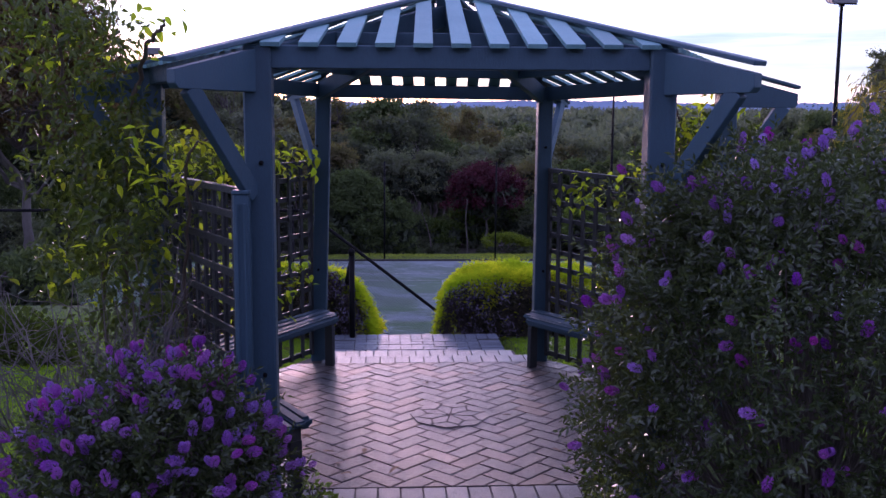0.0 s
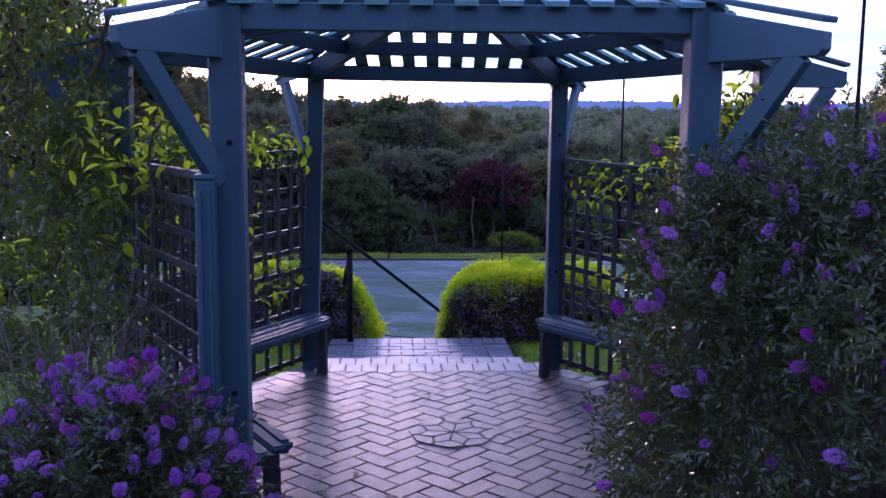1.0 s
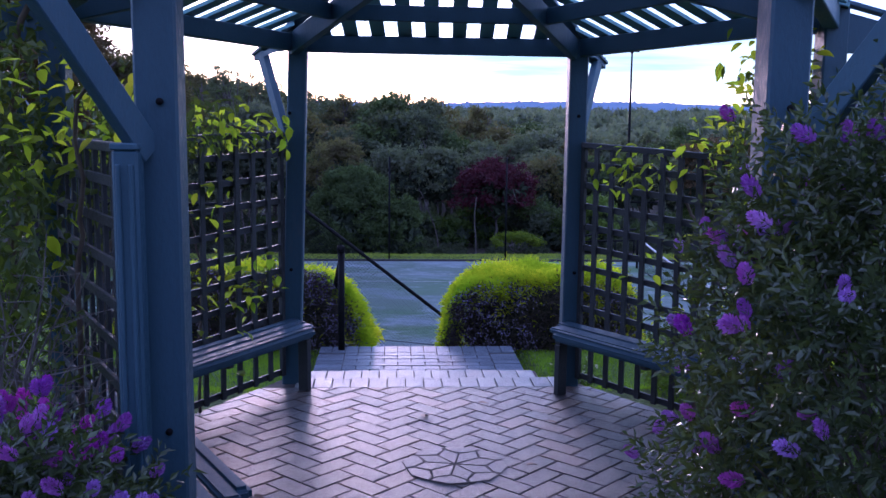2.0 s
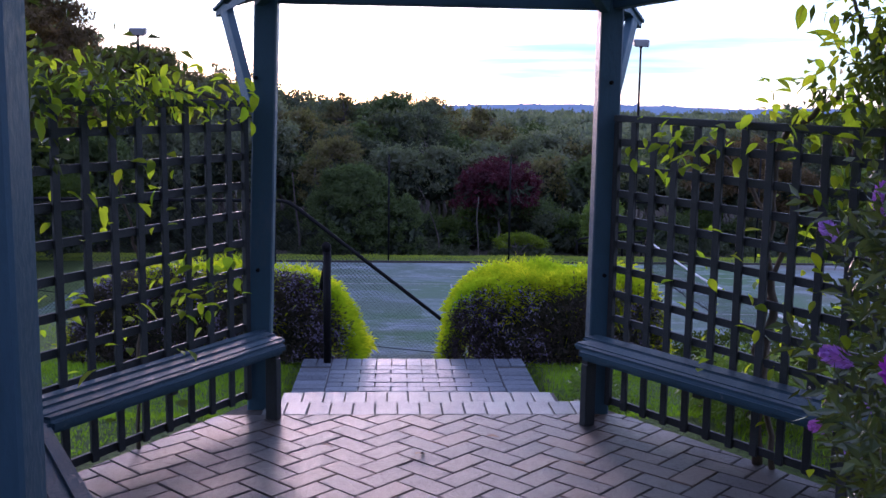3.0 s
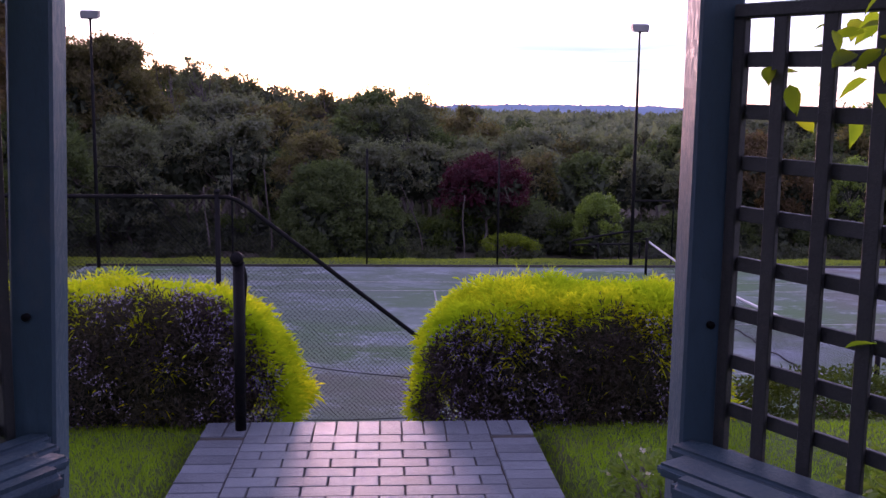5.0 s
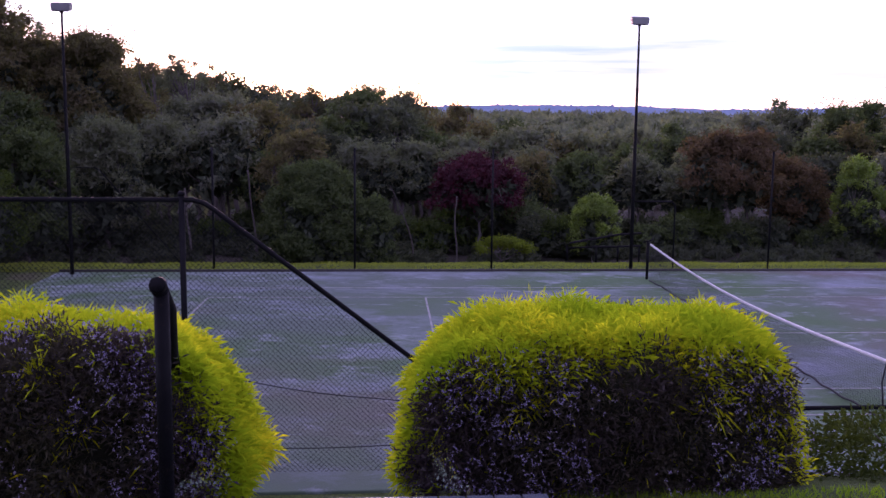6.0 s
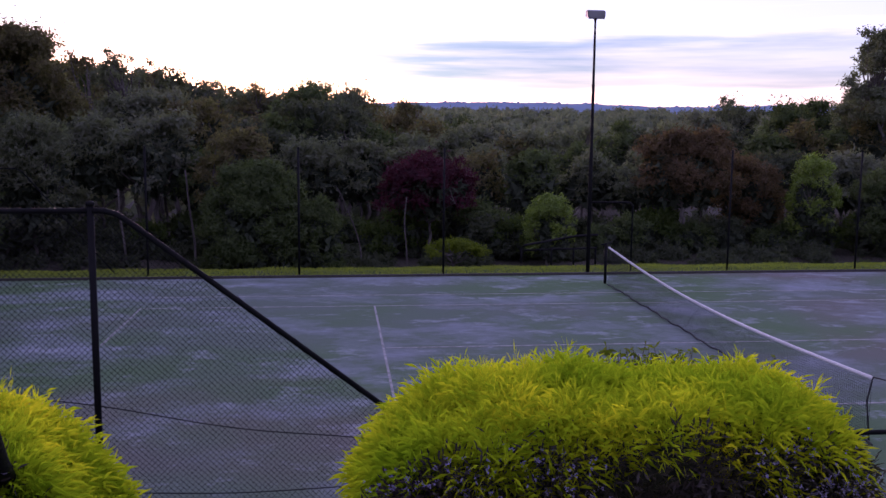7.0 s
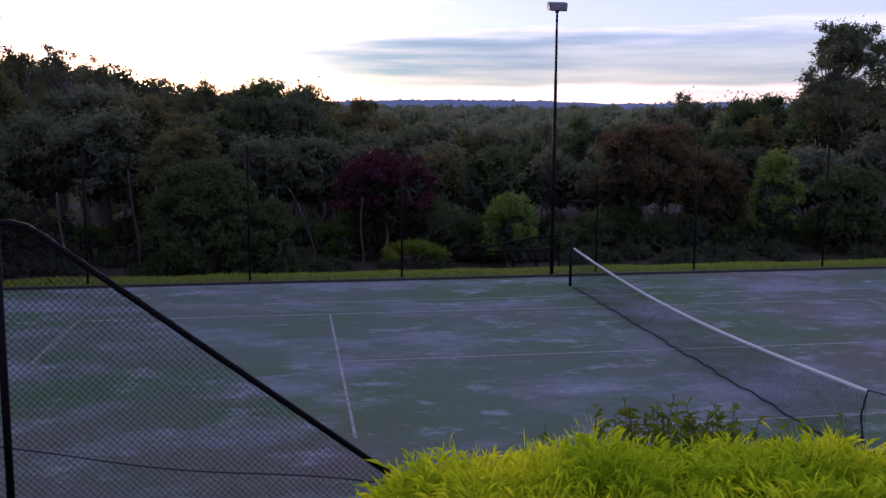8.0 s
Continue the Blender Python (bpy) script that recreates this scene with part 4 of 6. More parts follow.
def build_hebe(mid, half, seed, sprigs, blooms, label, front_bias):
    rng = np.random.default_rng(seed)
    mid, half = np.asarray(mid), np.asarray(half)
    bush = thing("hebe_bush", (mid[0], mid[1], 0), label, "bush", "flowering bushes")
    d = ball_dirs(rng, sprigs)
    d[:, 2] = np.where(d[:, 2] < -0.45, -d[:, 2], d[:, 2])
    shell = rng.uniform(0.5, 1.0, sprigs) ** 0.55
    shell = shell * (1 + 0.18 * lumps(d, 2.6, seed) + 0.09 * lumps(d, 6, seed + 1))
    p = mid + d * half * shell[:, None]
    p[:, 2] = np.maximum(p[:, 2], 0.04)
    grow_ = d * 0.75 + np.array([0, 0, 0.35]) + rng.normal(size=(sprigs, 3)) * 0.4
    grow_ /= np.linalg.norm(grow_, axis=1)[:, None]
    per = 16
    t = np.linspace(0, 1, per)
    L = rng.uniform(0.09, 0.19, sprigs)
    base = p[:, None] + grow_[:, None] * (t[None, :, None] * L[:, None, None])
    u = np.cross(grow_, rng.normal(size=(sprigs, 3)))
    u /= np.linalg.norm(u, axis=1)[:, None]
    w = np.cross(grow_, u)
    an = (np.arange(per) // 2) * (np.pi / 2) + (np.arange(per) % 2) * np.pi
    out = np.cos(an)[None, :, None] * u[:, None] + np.sin(an)[None, :, None] * w[:, None]
    heading = out + grow_[:, None] * (0.35 + 0.9 * t[None, :, None])
    n = sprigs * per
    v, f = leaves(rng, base.reshape(-1, 3), heading.reshape(-1, 3), rng.uniform(0.026, 0.048, n), rng.uniform(0.011, 0.017, n), 0.12)
    part("foliage", mesh_np("foliage", v, f), M_HEBE, bush, "small glossy dark green leaves")
    tubes = []
    foot = np.array([mid[0], mid[1], 0.0])
    for q in rng.choice(sprigs, 260, replace=False):
        a = foot + np.array([rng.normal() * 0.12, rng.normal() * 0.12, 0])
        knee = a * 0.45 + p[q] * 0.55 + np.array([0, 0, -0.06])
        tubes.append(tube_arrays(np.stack([a, (a + knee) / 2 + rng.normal(size=3) * 0.03, knee, p[q]]), [0.011, 0.008, 0.005, 0.0025], 4))
    v, f = joined(tubes)
    part("wood", mesh_np("wood", v, f, True), M_TWIG, bush)
    spikes = [spike_mesh(seed * 7 + i) for i in range(3)]
    for m in spikes:
        m.materials.append(M_HEBE_BLOOM)
    made = 0
    while made < blooms:
        q = rng.integers(sprigs)
        if shell[q] < 0.80 or p[q][2] < 0.22 or rng.random() > 0.25 + 0.75 * (np.dot(d[q], front_bias) > -0.1):
            continue
        tip = p[q] + grow_[q] * L[q] * 0.95
        way = Vector(grow_[q] + rng.normal(size=3) * 0.35)
        size = rng.uniform(0.75, 1.2)
        m = Matrix.Translation(tip) @ way.to_track_quat("Z", "Y").to_matrix().to_4x4() @ Matrix.Scale(size, 4)
        part("flower_spike", spikes[made % 3], None, bush, "", m)
        made += 1
    return bush


build_hebe((1.43, 1.80, 0.78), (0.98, 1.00, 1.00), 21, 5600, 260, "large hebe bush with glossy leaves and purple flower spikes", (-0.5, -0.8, 0.3))
build_hebe((-1.38, 1.74, 0.28), (0.48, 0.64, 0.60), 22, 1900, 290, "low hebe bush thick with purple and lilac flower spikes", (0.5, -0.7, 0.4))


# climbers: single leaves hung along stems
def leaf_shape(seed, length, wide):
    rng = np.random.default_rng(seed)
    t = np.linspace(0, 1, 6)
    half = wide * np.sin(np.pi * t ** 0.8) * 0.5
    z = -0.18 * length * t ** 2
    rows = [np.stack([s * half, t * length, z + (abs(s) * half * 0.35)], 1) for s in (-1, 0, 1)]
    v = np.concatenate(rows) + rng.normal(size=(18, 3)) * length * 0.008
    f = []
    for s in range(2):
        for i in range(5):
            a, b = s * 6 + i, (s + 1) * 6 + i
            f += [(a, b, b + 1), (a, b + 1, a + 1)]
    return mesh_np("leaf", v, f, True)


LEAF = [leaf_shape(i, l, w) for i, (l, w) in enumerate(((0.078, 0.040), (0.066, 0.034), (0.092, 0.044), (0.058, 0.034)))]
for m_ in LEAF:
    m_.materials.append(M_VINE_LEAF)


def hang_leaf(rng, parent, at, size=1.0):
    yaw, droop, roll = rng.uniform(0, 360), rng.uniform(-75, 20), rng.uniform(-35, 35)
    part("leaf", LEAF[int(rng.integers(4))], None, parent, "", pose(*at, droop, roll, yaw) @ Matrix.Scale(size * rng.uniform(0.7, 1.2), 4))


def build_climber(seed, stems, spots, mass, label, at):
    """stems: polylines; spots: (middle, spread, count) of single leaves; mass: the same, of small joined leaves."""
    rng = np.random.default_rng(seed)
    vine = thing("climbing_vine", at, label, "climbing plant", "climbing plants")
    for pts, r in stems:
        pts = np.asarray(pts, float)
        path = np.concatenate([smooth_path(rng, a, b, 9, 0.012)[:-1] for a, b in zip(pts[:-1], pts[1:])] + [pts[-1:]])
        part("stem", tube("stem", path, np.linspace(r, r * 0.45, len(path)), 6), M_VINE, vine)
    for mid, spread, n in spots:
        for _ in range(int(n * 1.35)):
            hang_leaf(rng, vine, np.asarray(mid) + np.clip(rng.normal(size=3), -1.5, 1.5) * np.asarray(spread))
    vs = []
    for mid, spread, n in mass:
        c = np.asarray(mid) + np.clip(rng.normal(size=(n // 12, 3)), -1.6, 1.6) * np.asarray(spread)
        b = np.repeat(c, 12, axis=0) + rng.normal(size=(len(c) * 12, 3)) * 0.055
        vs.append(leaves(rng, b, rng.normal(size=(len(b), 3)) + np.array([0, 0, -0.25]), rng.uniform(0.035, 0.075, len(b)), rng.uniform(0.02, 0.036, len(b)), 0.25))
    if vs:
        v, f = joined(vs)
        part("foliage", mesh_np("foliage", v, f), M_VINE_MASS, vine, "dense small green leaves")
    return vine


def on_side(k, s, z, off=0.0):
    a, d, n, length = side_frame(k)
    q = a + d * s + n * off
    return (q.x, q.y, z)


# over the left middle post and up on to the roof
build_climber(31, [([(-2.05, 3.7, 0), (-2.02, 3.75, 1.0), (-2.0, 3.85, 1.9), (-1.8, 3.55, 2.38), (-1.66, 3.4, 2.50)], 0.022),
                   ([(-2.1, 3.85, 0), (-2.2, 3.8, 1.2), (-2.35, 3.75, 2.2), (-2.45, 3.7, 2.75)], 0.017),
                   ([(-1.6, 3.25, 0), (-1.55, 3.2, 1.1), (-1.5, 3.1, 1.7), (-1.3, 2.95, 1.9)], 0.013)],
              [((-2.2, 3.7, 1.9), (0.22, 0.2, 0.4), 36), ((-2.45, 3.7, 2.45), (0.22, 0.2, 0.2), 26), ((-1.72, 3.5, 2.46), (0.10, 0.10, 0.08), 16), ((-1.55, 3.15, 1.7), (0.2, 0.2, 0.13), 70), ((-2.2, 3.5, 1.15), (0.2, 0.2, 0.14), 34), ((-1.75, 3.2, 1.3), (0.15, 0.25, 0.3), 30)],
              [((-2.2, 3.7, 1.8), (0.2, 0.2, 0.42), 1900), ((-2.4, 3.75, 2.45), (0.22, 0.2, 0.2), 900), ((-1.75, 3.0, 0.85), (0.16, 0.25, 0.4), 1500), ((-1.85, 3.6, 1.6), (0.25, 0.25, 0.25), 700), ((-2.1, 3.6, 1.2), (0.22, 0.25, 0.2), 500)],
              "leafy climbing vine over the post and roof edge", (-2.05, 3.7, 0))
# along the far left trellis
build_climber(32, [([on_side(1, 0.25, 0, -0.06), on_side(1, 0.3, 1.0, -0.05), on_side(1, 0.5, 1.62, -0.04), on_side(1, 1.2, 1.66, -0.02), on_side(1, 1.75, 1.62, 0.02)], 0.014),
                   ([on_side(1, 1.0, 0, -0.06), on_side(1, 1.05, 0.8, -0.05), on_side(1, 0.9, 1.5, -0.05)], 0.010)],
              [(on_side(1, 1.5, 1.63, -0.03), (0.14, 0.2, 0.07), 60), (on_side(1, 0.9, 1.67, -0.06), (0.2, 0.3, 0.08), 100), (on_side(1, 0.3, 1.68, -0.06), (0.2, 0.25, 0.1), 80), (on_side(1, 0.8, 1.3, -0.05), (0.2, 0.32, 0.2), 36), (on_side(1, 1.3, 0.75, 0.02), (0.16, 0.22, 0.1), 40), (on_side(1, 0.8, 0.6, -0.06), (0.3, 0.4, 0.15), 40)],
              [(on_side(1, 0.7, 1.66, -0.12), (0.25, 0.35, 0.08), 700)],
              "leafy vine draped over the lattice trellis above a bench", on_side(1, 0.25, 0))
# along the far right trellis and the right middle post
build_climber(33, [([on_side(3, 1.0, 0, -0.05), on_side(3, 1.02, 0.5, -0.03), on_side(3, 0.98, 1.0, -0.04), on_side(3, 1.06, 1.5, -0.03), on_side(3, 1.3, 1.66, -0.03)], 0.024),
                   ([on_side(3, 1.08, 0, -0.05), on_side(3, 0.98, 0.6, -0.05), on_side(3, 1.1, 1.1, -0.05), on_side(3, 0.7, 1.42, -0.03), on_side(3, 0.35, 1.45, -0.02)], 0.014),
                   ([on_side(3, 1.6, 0, -0.08), on_side(3, 1.6, 1.0, -0.08), on_side(3, 1.5, 1.7, -0.05), on_side(3, 1.35, 2.05, 0.0)], 0.016)],
              [(on_side(3, 0.55, 1.45, -0.03), (0.17, 0.25, 0.08), 46), (on_side(3, 1.2, 1.6, -0.03), (0.16, 0.22, 0.09), 60), (on_side(3, 1.45, 1.85, 0.0), (0.15, 0.2, 0.14), 80), (on_side(3, 1.6, 2.02, -0.05), (0.2, 0.22, 0.12), 46), (on_side(3, 1.3, 1.2, -0.04), (0.14, 0.22, 0.2), 44), (on_side(3, 0.8, 0.75, -0.05), (0.14, 0.22, 0.2), 26), (on_side(3, 1.4, 0.55, -0.05), (0.2, 0.3, 0.2), 36)],
              [(on_side(3, 1.5, 1.75, -0.05), (0.16, 0.2, 0.12), 700), (on_side(3, 1.6, 1.3, -0.15), (0.15, 0.2, 0.25), 500)],
              "leafy vine with a twisted stem on the lattice trellis", on_side(3, 1.0, 0))


def build_bare_twigs():
    rng = np.random.default_rng(41)
    shrub = thing("bare_shrub", (-1.85, 2.7, 0), "bare grey twiggy shrub behind the flowering bush", "shrub")
    tubes = []
    for _ in range(60):
        a = np.array([-1.85, 2.7, 0]) + rng.normal(size=3) * [0.28, 0.25, 0]
        b = a + np.array([rng.normal() * 0.5, rng.normal() * 0.35, rng.uniform(0.7, 1.35)])
        a[0], b[0] = min(a[0], -1.5), min(b[0], -1.45)
        path = smooth_path(rng, a, b, 10, 0.02)
        tubes.append(tube_arrays(path, np.linspace(0.008, 0.002, 10), 4))
        for _ in range(9):
            s = path[rng.integers(3, 9)]
            tubes.append(tube_arrays(smooth_path(rng, s, s + rng.normal(size=3) * [0.16, 0.16, 0.12] + [0, 0, 0.08], 5, 0.012), np.linspace(0.003, 0.001, 5), 3))
    v, f = joined(tubes)
    part("wood", mesh_np("wood", v, f), M_TWIG, shrub)


build_bare_twigs()


def build_shrub(at, half, seed, n, mat, label, leaf=(0.04, 0.07), name="shrub", category="shrub", bloom=0, z0=None):
    rng = np.random.default_rng(seed)
    base = float(ground_z(at[0], at[1])) if z0 is None else z0
    mid, half = np.array([at[0], at[1], base + half[2] * 0.75]), np.asarray(half)
    d = ball_dirs(rng, n)
    r = rng.uniform(0.3, 1.0, n) ** 0.45 * (1 + 0.22 * lumps(d, 2.4, seed) + 0.1 * lumps(d, 6, seed))
    p = mid + d * half * r[:, None]
    p[:, 2] = np.maximum(p[:, 2], base + 0.01)
    v, f = leaves(rng, p, d + rng.normal(size=(n, 3)) * 0.8 + [0, 0, 0.2], rng.uniform(*leaf, n), rng.uniform(leaf[0] * 0.45, leaf[1] * 0.45, n), 0.2)
    tubes = [tube_arrays(smooth_path(rng, (at[0], at[1], base - 0.02), p[q], 5, 0.02), np.linspace(0.012, 0.003, 5), 4) for q in rng.choice(n, 24, replace=False)]
    tv, tf = joined(tubes)
    pieces = [("wood", tv, tf, M_TWIG, ""), ("foliage", v, f, mat, "")]
    if bloom:
        q = rng.choice(np.nonzero(r > 0.75)[0], bloom)
        c = np.repeat(p[q] + d[q] * 0.03, 6, axis=0)
        bv, bf = leaves(rng, c, ball_dirs(rng, len(c)) + [0, -0.4, 0.4], 0.022, 0.015, 0)
        pieces.append(("blossom", bv, bf, M_WHITE_BLOOM, "small white flowers"))
    return as_thing(name, label, category, (at[0], at[1], base), pieces)


build_shrub((-3.75, 6.15), (0.62, 0.6, 0.40), 51, 7000, M_SHRUB, "rounded dark green shrub on the lawn")
build_shrub((-4.6, 6.6), (0.8, 0.7, 0.45), 56, 4000, M_SHRUB, "rounded dark green shrub on the lawn")
build_shrub((3.1, 9.0), (0.85, 0.55, 0.17), 52, 6000, M_SHRUB, "low leafy shrub at the top of the bank", (0.03, 0.055))
build_shrub((4.6, 9.3), (0.9, 0.6, 0.18), 57, 5000, M_SHRUB, "low leafy shrub at the top of the bank", (0.03, 0.055))


def build_weed(at, spread, top, seed, stems, mat, label, bloom=0):
    """A stand of upright leafy stems, some in flower."""
    rng = np.random.default_rng(seed)
    base = float(ground_z(at[0], at[1]))
    tubes, pts, ways, tips = [], [], [], []
    for _ in range(stems):
        a = np.array([at[0] + rng.normal() * spread[0] * 0.45, at[1] + rng.normal() * spread[1] * 0.45, base - 0.02])
        b = a + [rng.normal() * 0.12, rng.normal() * 0.08, (top - base) * rng.uniform(0.72, 1.0)]
        path = smooth_path(rng, a, b, 9, 0.012)
        tubes.append(tube_arrays(path, np.linspace(0.005, 0.0015, 9), 4))
        t = rng.uniform(0.25, 1.0, 46) ** 0.7 * 8
        i = np.minimum(t.astype(int), 7)
        pts.append(path[i] + (path[i + 1] - path[i]) * (t - i)[:, None])
        an = rng.uniform(0, 2 * np.pi, 46)
        ways.append(np.stack([np.cos(an), np.sin(an), rng.uniform(0.1, 1.0, 46)], 1))
        tips.append(path[-1])
    p, w = np.concatenate(pts), np.concatenate(ways)
    v, f = leaves(rng, p, w, rng.uniform(0.03, 0.075, len(p)), rng.uniform(0.010, 0.022, len(p)), 0.25)
    tv, tf = joined(tubes)
    pieces = [("stem", tv, tf, M_VINE, ""), ("foliage", v, f, mat, "")]
    if bloom:
        c = np.repeat(np.array(tips)[:bloom], 7, axis=0)
        bv, bf = leaves(rng, c, ball_dirs(rng, len(c)) + [0, -0.3, 0.5], 0.02, 0.013, 0)
        pieces.append(("blossom", bv, bf, M_WHITE_BLOOM, "small white flowers"))
    return as_thing("weed", label, "weed", (at[0], at[1], base), pieces)


build_weed((1.77, 9.95), (0.36, 0.24), 0.14, 53, 210, M_WEED, "wispy flowering weeds standing behind the hedge", 8)
build_weed((1.15, 9.85), (0.40, 0.2), -0.02, 63, 60, M_BRIGHT, "leafy green weeds standing behind the hedge")
build_shrub((1.14, 6.72), (0.16, 0.42, 0.17), 54, 1100, M_BRIGHT, "white-flowered ground cover beside the post", (0.03, 0.06), "flower_patch", "flower", 26)
build_shrub((1.75, 5.6), (0.35, 0.45, 0.2), 55, 2200, M_BRIGHT, "white-flowered ground cover along the trellis", (0.03, 0.07), "flower_patch", "flower", 40)
build_shrub((2.1, 4.6), (0.35, 0.5, 0.3), 58, 2400, M_BRIGHT, "white-flowered ground cover along the trellis", (0.03, 0.07), "flower_patch", "flower", 20)
build_shrub((2.9, 6.6), (0.5, 0.5, 0.45), 60, 3000, M_SHRUB, "dark leafy shrub beyond the trellis", (0.04, 0.08))
build_shrub((-0.86, 2.62), (0.14, 0.2, 0.11), 59, 200, M_BRIGHT, "small weeds at the foot of the post", (0.03, 0.06), "weed", "weed")
build_shrub((-0.72, 2.36), (0.12, 0.14, 0.1), 61, 360, M_BRIGHT, "small weeds at the foot of the post", (0.03, 0.06), "weed", "weed")
build_shrub((0.72, 2.2), (0.2, 0.3, 0.2), 62, 700, M_BRIGHT, "bright weeds beside the brick path", (0.03, 0.07), "weed", "weed")


def build_weeping_tree():
    rng = np.random.default_rng(71)
    x, y = 4.75, 6.9
    z = float(ground_z(x, y))
    tubes, pts, heads = [tube_arrays(smooth_path(rng, (x, y, z), (x + 0.1, y, z + 2.6), 9, 0.03), np.linspace(0.07, 0.03, 9), 8)], [], []
    for _ in range(46):
        a = np.array([x + 0.08, y, z + rng.uniform(1.5, 2.7)])
        d = rng.normal(size=3) * [1, 1, 0]
        d /= np.linalg.norm(d)
        knee = a + d * rng.uniform(0.4, 0.8) + [0, 0, rng.uniform(0.1, 0.5)]
        tip = knee + d * rng.uniform(0.1, 0.3) - [0, 0, rng.uniform(0.5, 1.5)]
        t = np.linspace(0, 1, 12)[:, None]
        path = (1 - t) ** 2 * a + 2 * t * (1 - t) * (knee + [0, 0, 0.2]) + t ** 2 * tip
        tubes.append(tube_arrays(path, np.linspace(0.012, 0.002, 12), 4))
        q = path[rng.integers(4, 12, 60)] + rng.normal(size=(60, 3)) * 0.05
        pts.append(q)
        heads.append(rng.normal(size=(60, 3)) * 0.5 + [0, 0, -0.9] + d * 0.3)
    v, f = leaves(rng, np.concatenate(pts), np.concatenate(heads), rng.uniform(0.07, 0.13, 46 * 60), 0.014, 0.2)
    tv, tf = joined(tubes)
    as_thing("weeping_tree", "small weeping tree with narrow golden leaves", "tree", (x, y, z), [("trunk", tv, tf, M_BARK, ""), ("crown", v, f, M_GOLD, "drooping narrow golden leaves")])


build_weeping_tree()


# handrail at the head of the bank steps
rail = thing("handrail", (-0.786, 8.01, -0.39), "black pipe handrail at the head of the steps", "handrail")
part("post", tube("post", [(-0.786, 8.01, -0.40), (-0.786, 8.01, 0.535)], 0.031, 12), M_PIPE, rail)
part("rail", tube("rail", [(-0.788, 7.97, 0.56), (-0.79, 8.15, 0.43), (-0.85, 8.45, 0.17), (-0.87, 8.62, 0.02)], 0.033, 12), M_PIPE, rail)
part("end_cap", tube("end_cap", [(-0.788, 7.965, 0.562), (-0.788, 7.945, 0.571)], [0.037, 0.03], 12), M_PIPE, rail)


def build_lawn():
    """Blades of grass on the lawns beside the summerhouse and on top of the bank."""
    rng = np.random.default_rng(81)
    areas = ((-3.2, -0.98, 5.5, 8.5, 22000), (0.80, 3.2, 5.5, 8.4, 20000), (-4.2, -1.4, 2.6, 5.9, 24000), (1.4, 4.4, 2.2, 5.9, 15000), (-5.5, -1.9, 0.6, 3.4, 11000), (-6.5, -2.2, 5.9, 10.0, 12000), (1.9, 4.5, 0.5, 2.3, 3500), (-0.5, 3.5, 9.5, 10.6, 5000))
    far_strip = (-16, 26, 31.08, 32.3, 40000)
    ps = []
    for x0, x1, y0, y1, n in areas:
        q = np.stack([rng.uniform(x0, x1, n), rng.uniform(y0, y1, n)], 1)
        c = np.hypot(q[:, 0] - GX, (q[:, 1] - GY)) > 1.93
        ps.append(q[c])
    q = np.concatenate(ps)
    n = len(q)
    base = np.column_stack([q, ground_z(q[:, 0], q[:, 1]) - 0.005])
    tall = 0.75 + 0.45 * lumps(base, 1.3, 4)
    x0, x1, y0, y1, n2 = far_strip
    q2 = np.stack([rng.uniform(x0, x1, n2), y0 + (y1 - y0) * rng.uniform(0, 1, n2) ** 1.5], 1)
    base2 = np.column_stack([q2, ground_z(q2[:, 0], q2[:, 1]) - 0.01])
    v2, f2 = leaves(rng, base2, rng.normal(size=(n2, 3)) * 0.35 + [0, 0, 1], rng.uniform(0.04, 0.11, n2) * (1 + 0.4 * lumps(base2, 0.7, 2)), rng.uniform(0.012, 0.022, n2), 0.1)
    v, f = leaves(rng, base, rng.normal(size=(n, 3)) * 0.38 + [0, 0, 1], rng.uniform(0.03, 0.075, n) * tall, rng.uniform(0.004, 0.008, n), 0.1)
    tagged(part("bank_grass", mesh_np("bank_grass", v2, f2), M_SUNLIT_GRASS), "bright grass strip along the far court edge", "grass", kind="stuff")
    tagged(part("lawn_grass", mesh_np("lawn_grass", v, f), M_GRASS), "short green lawn grass lit from behind", "grass", kind="stuff")


build_lawn()

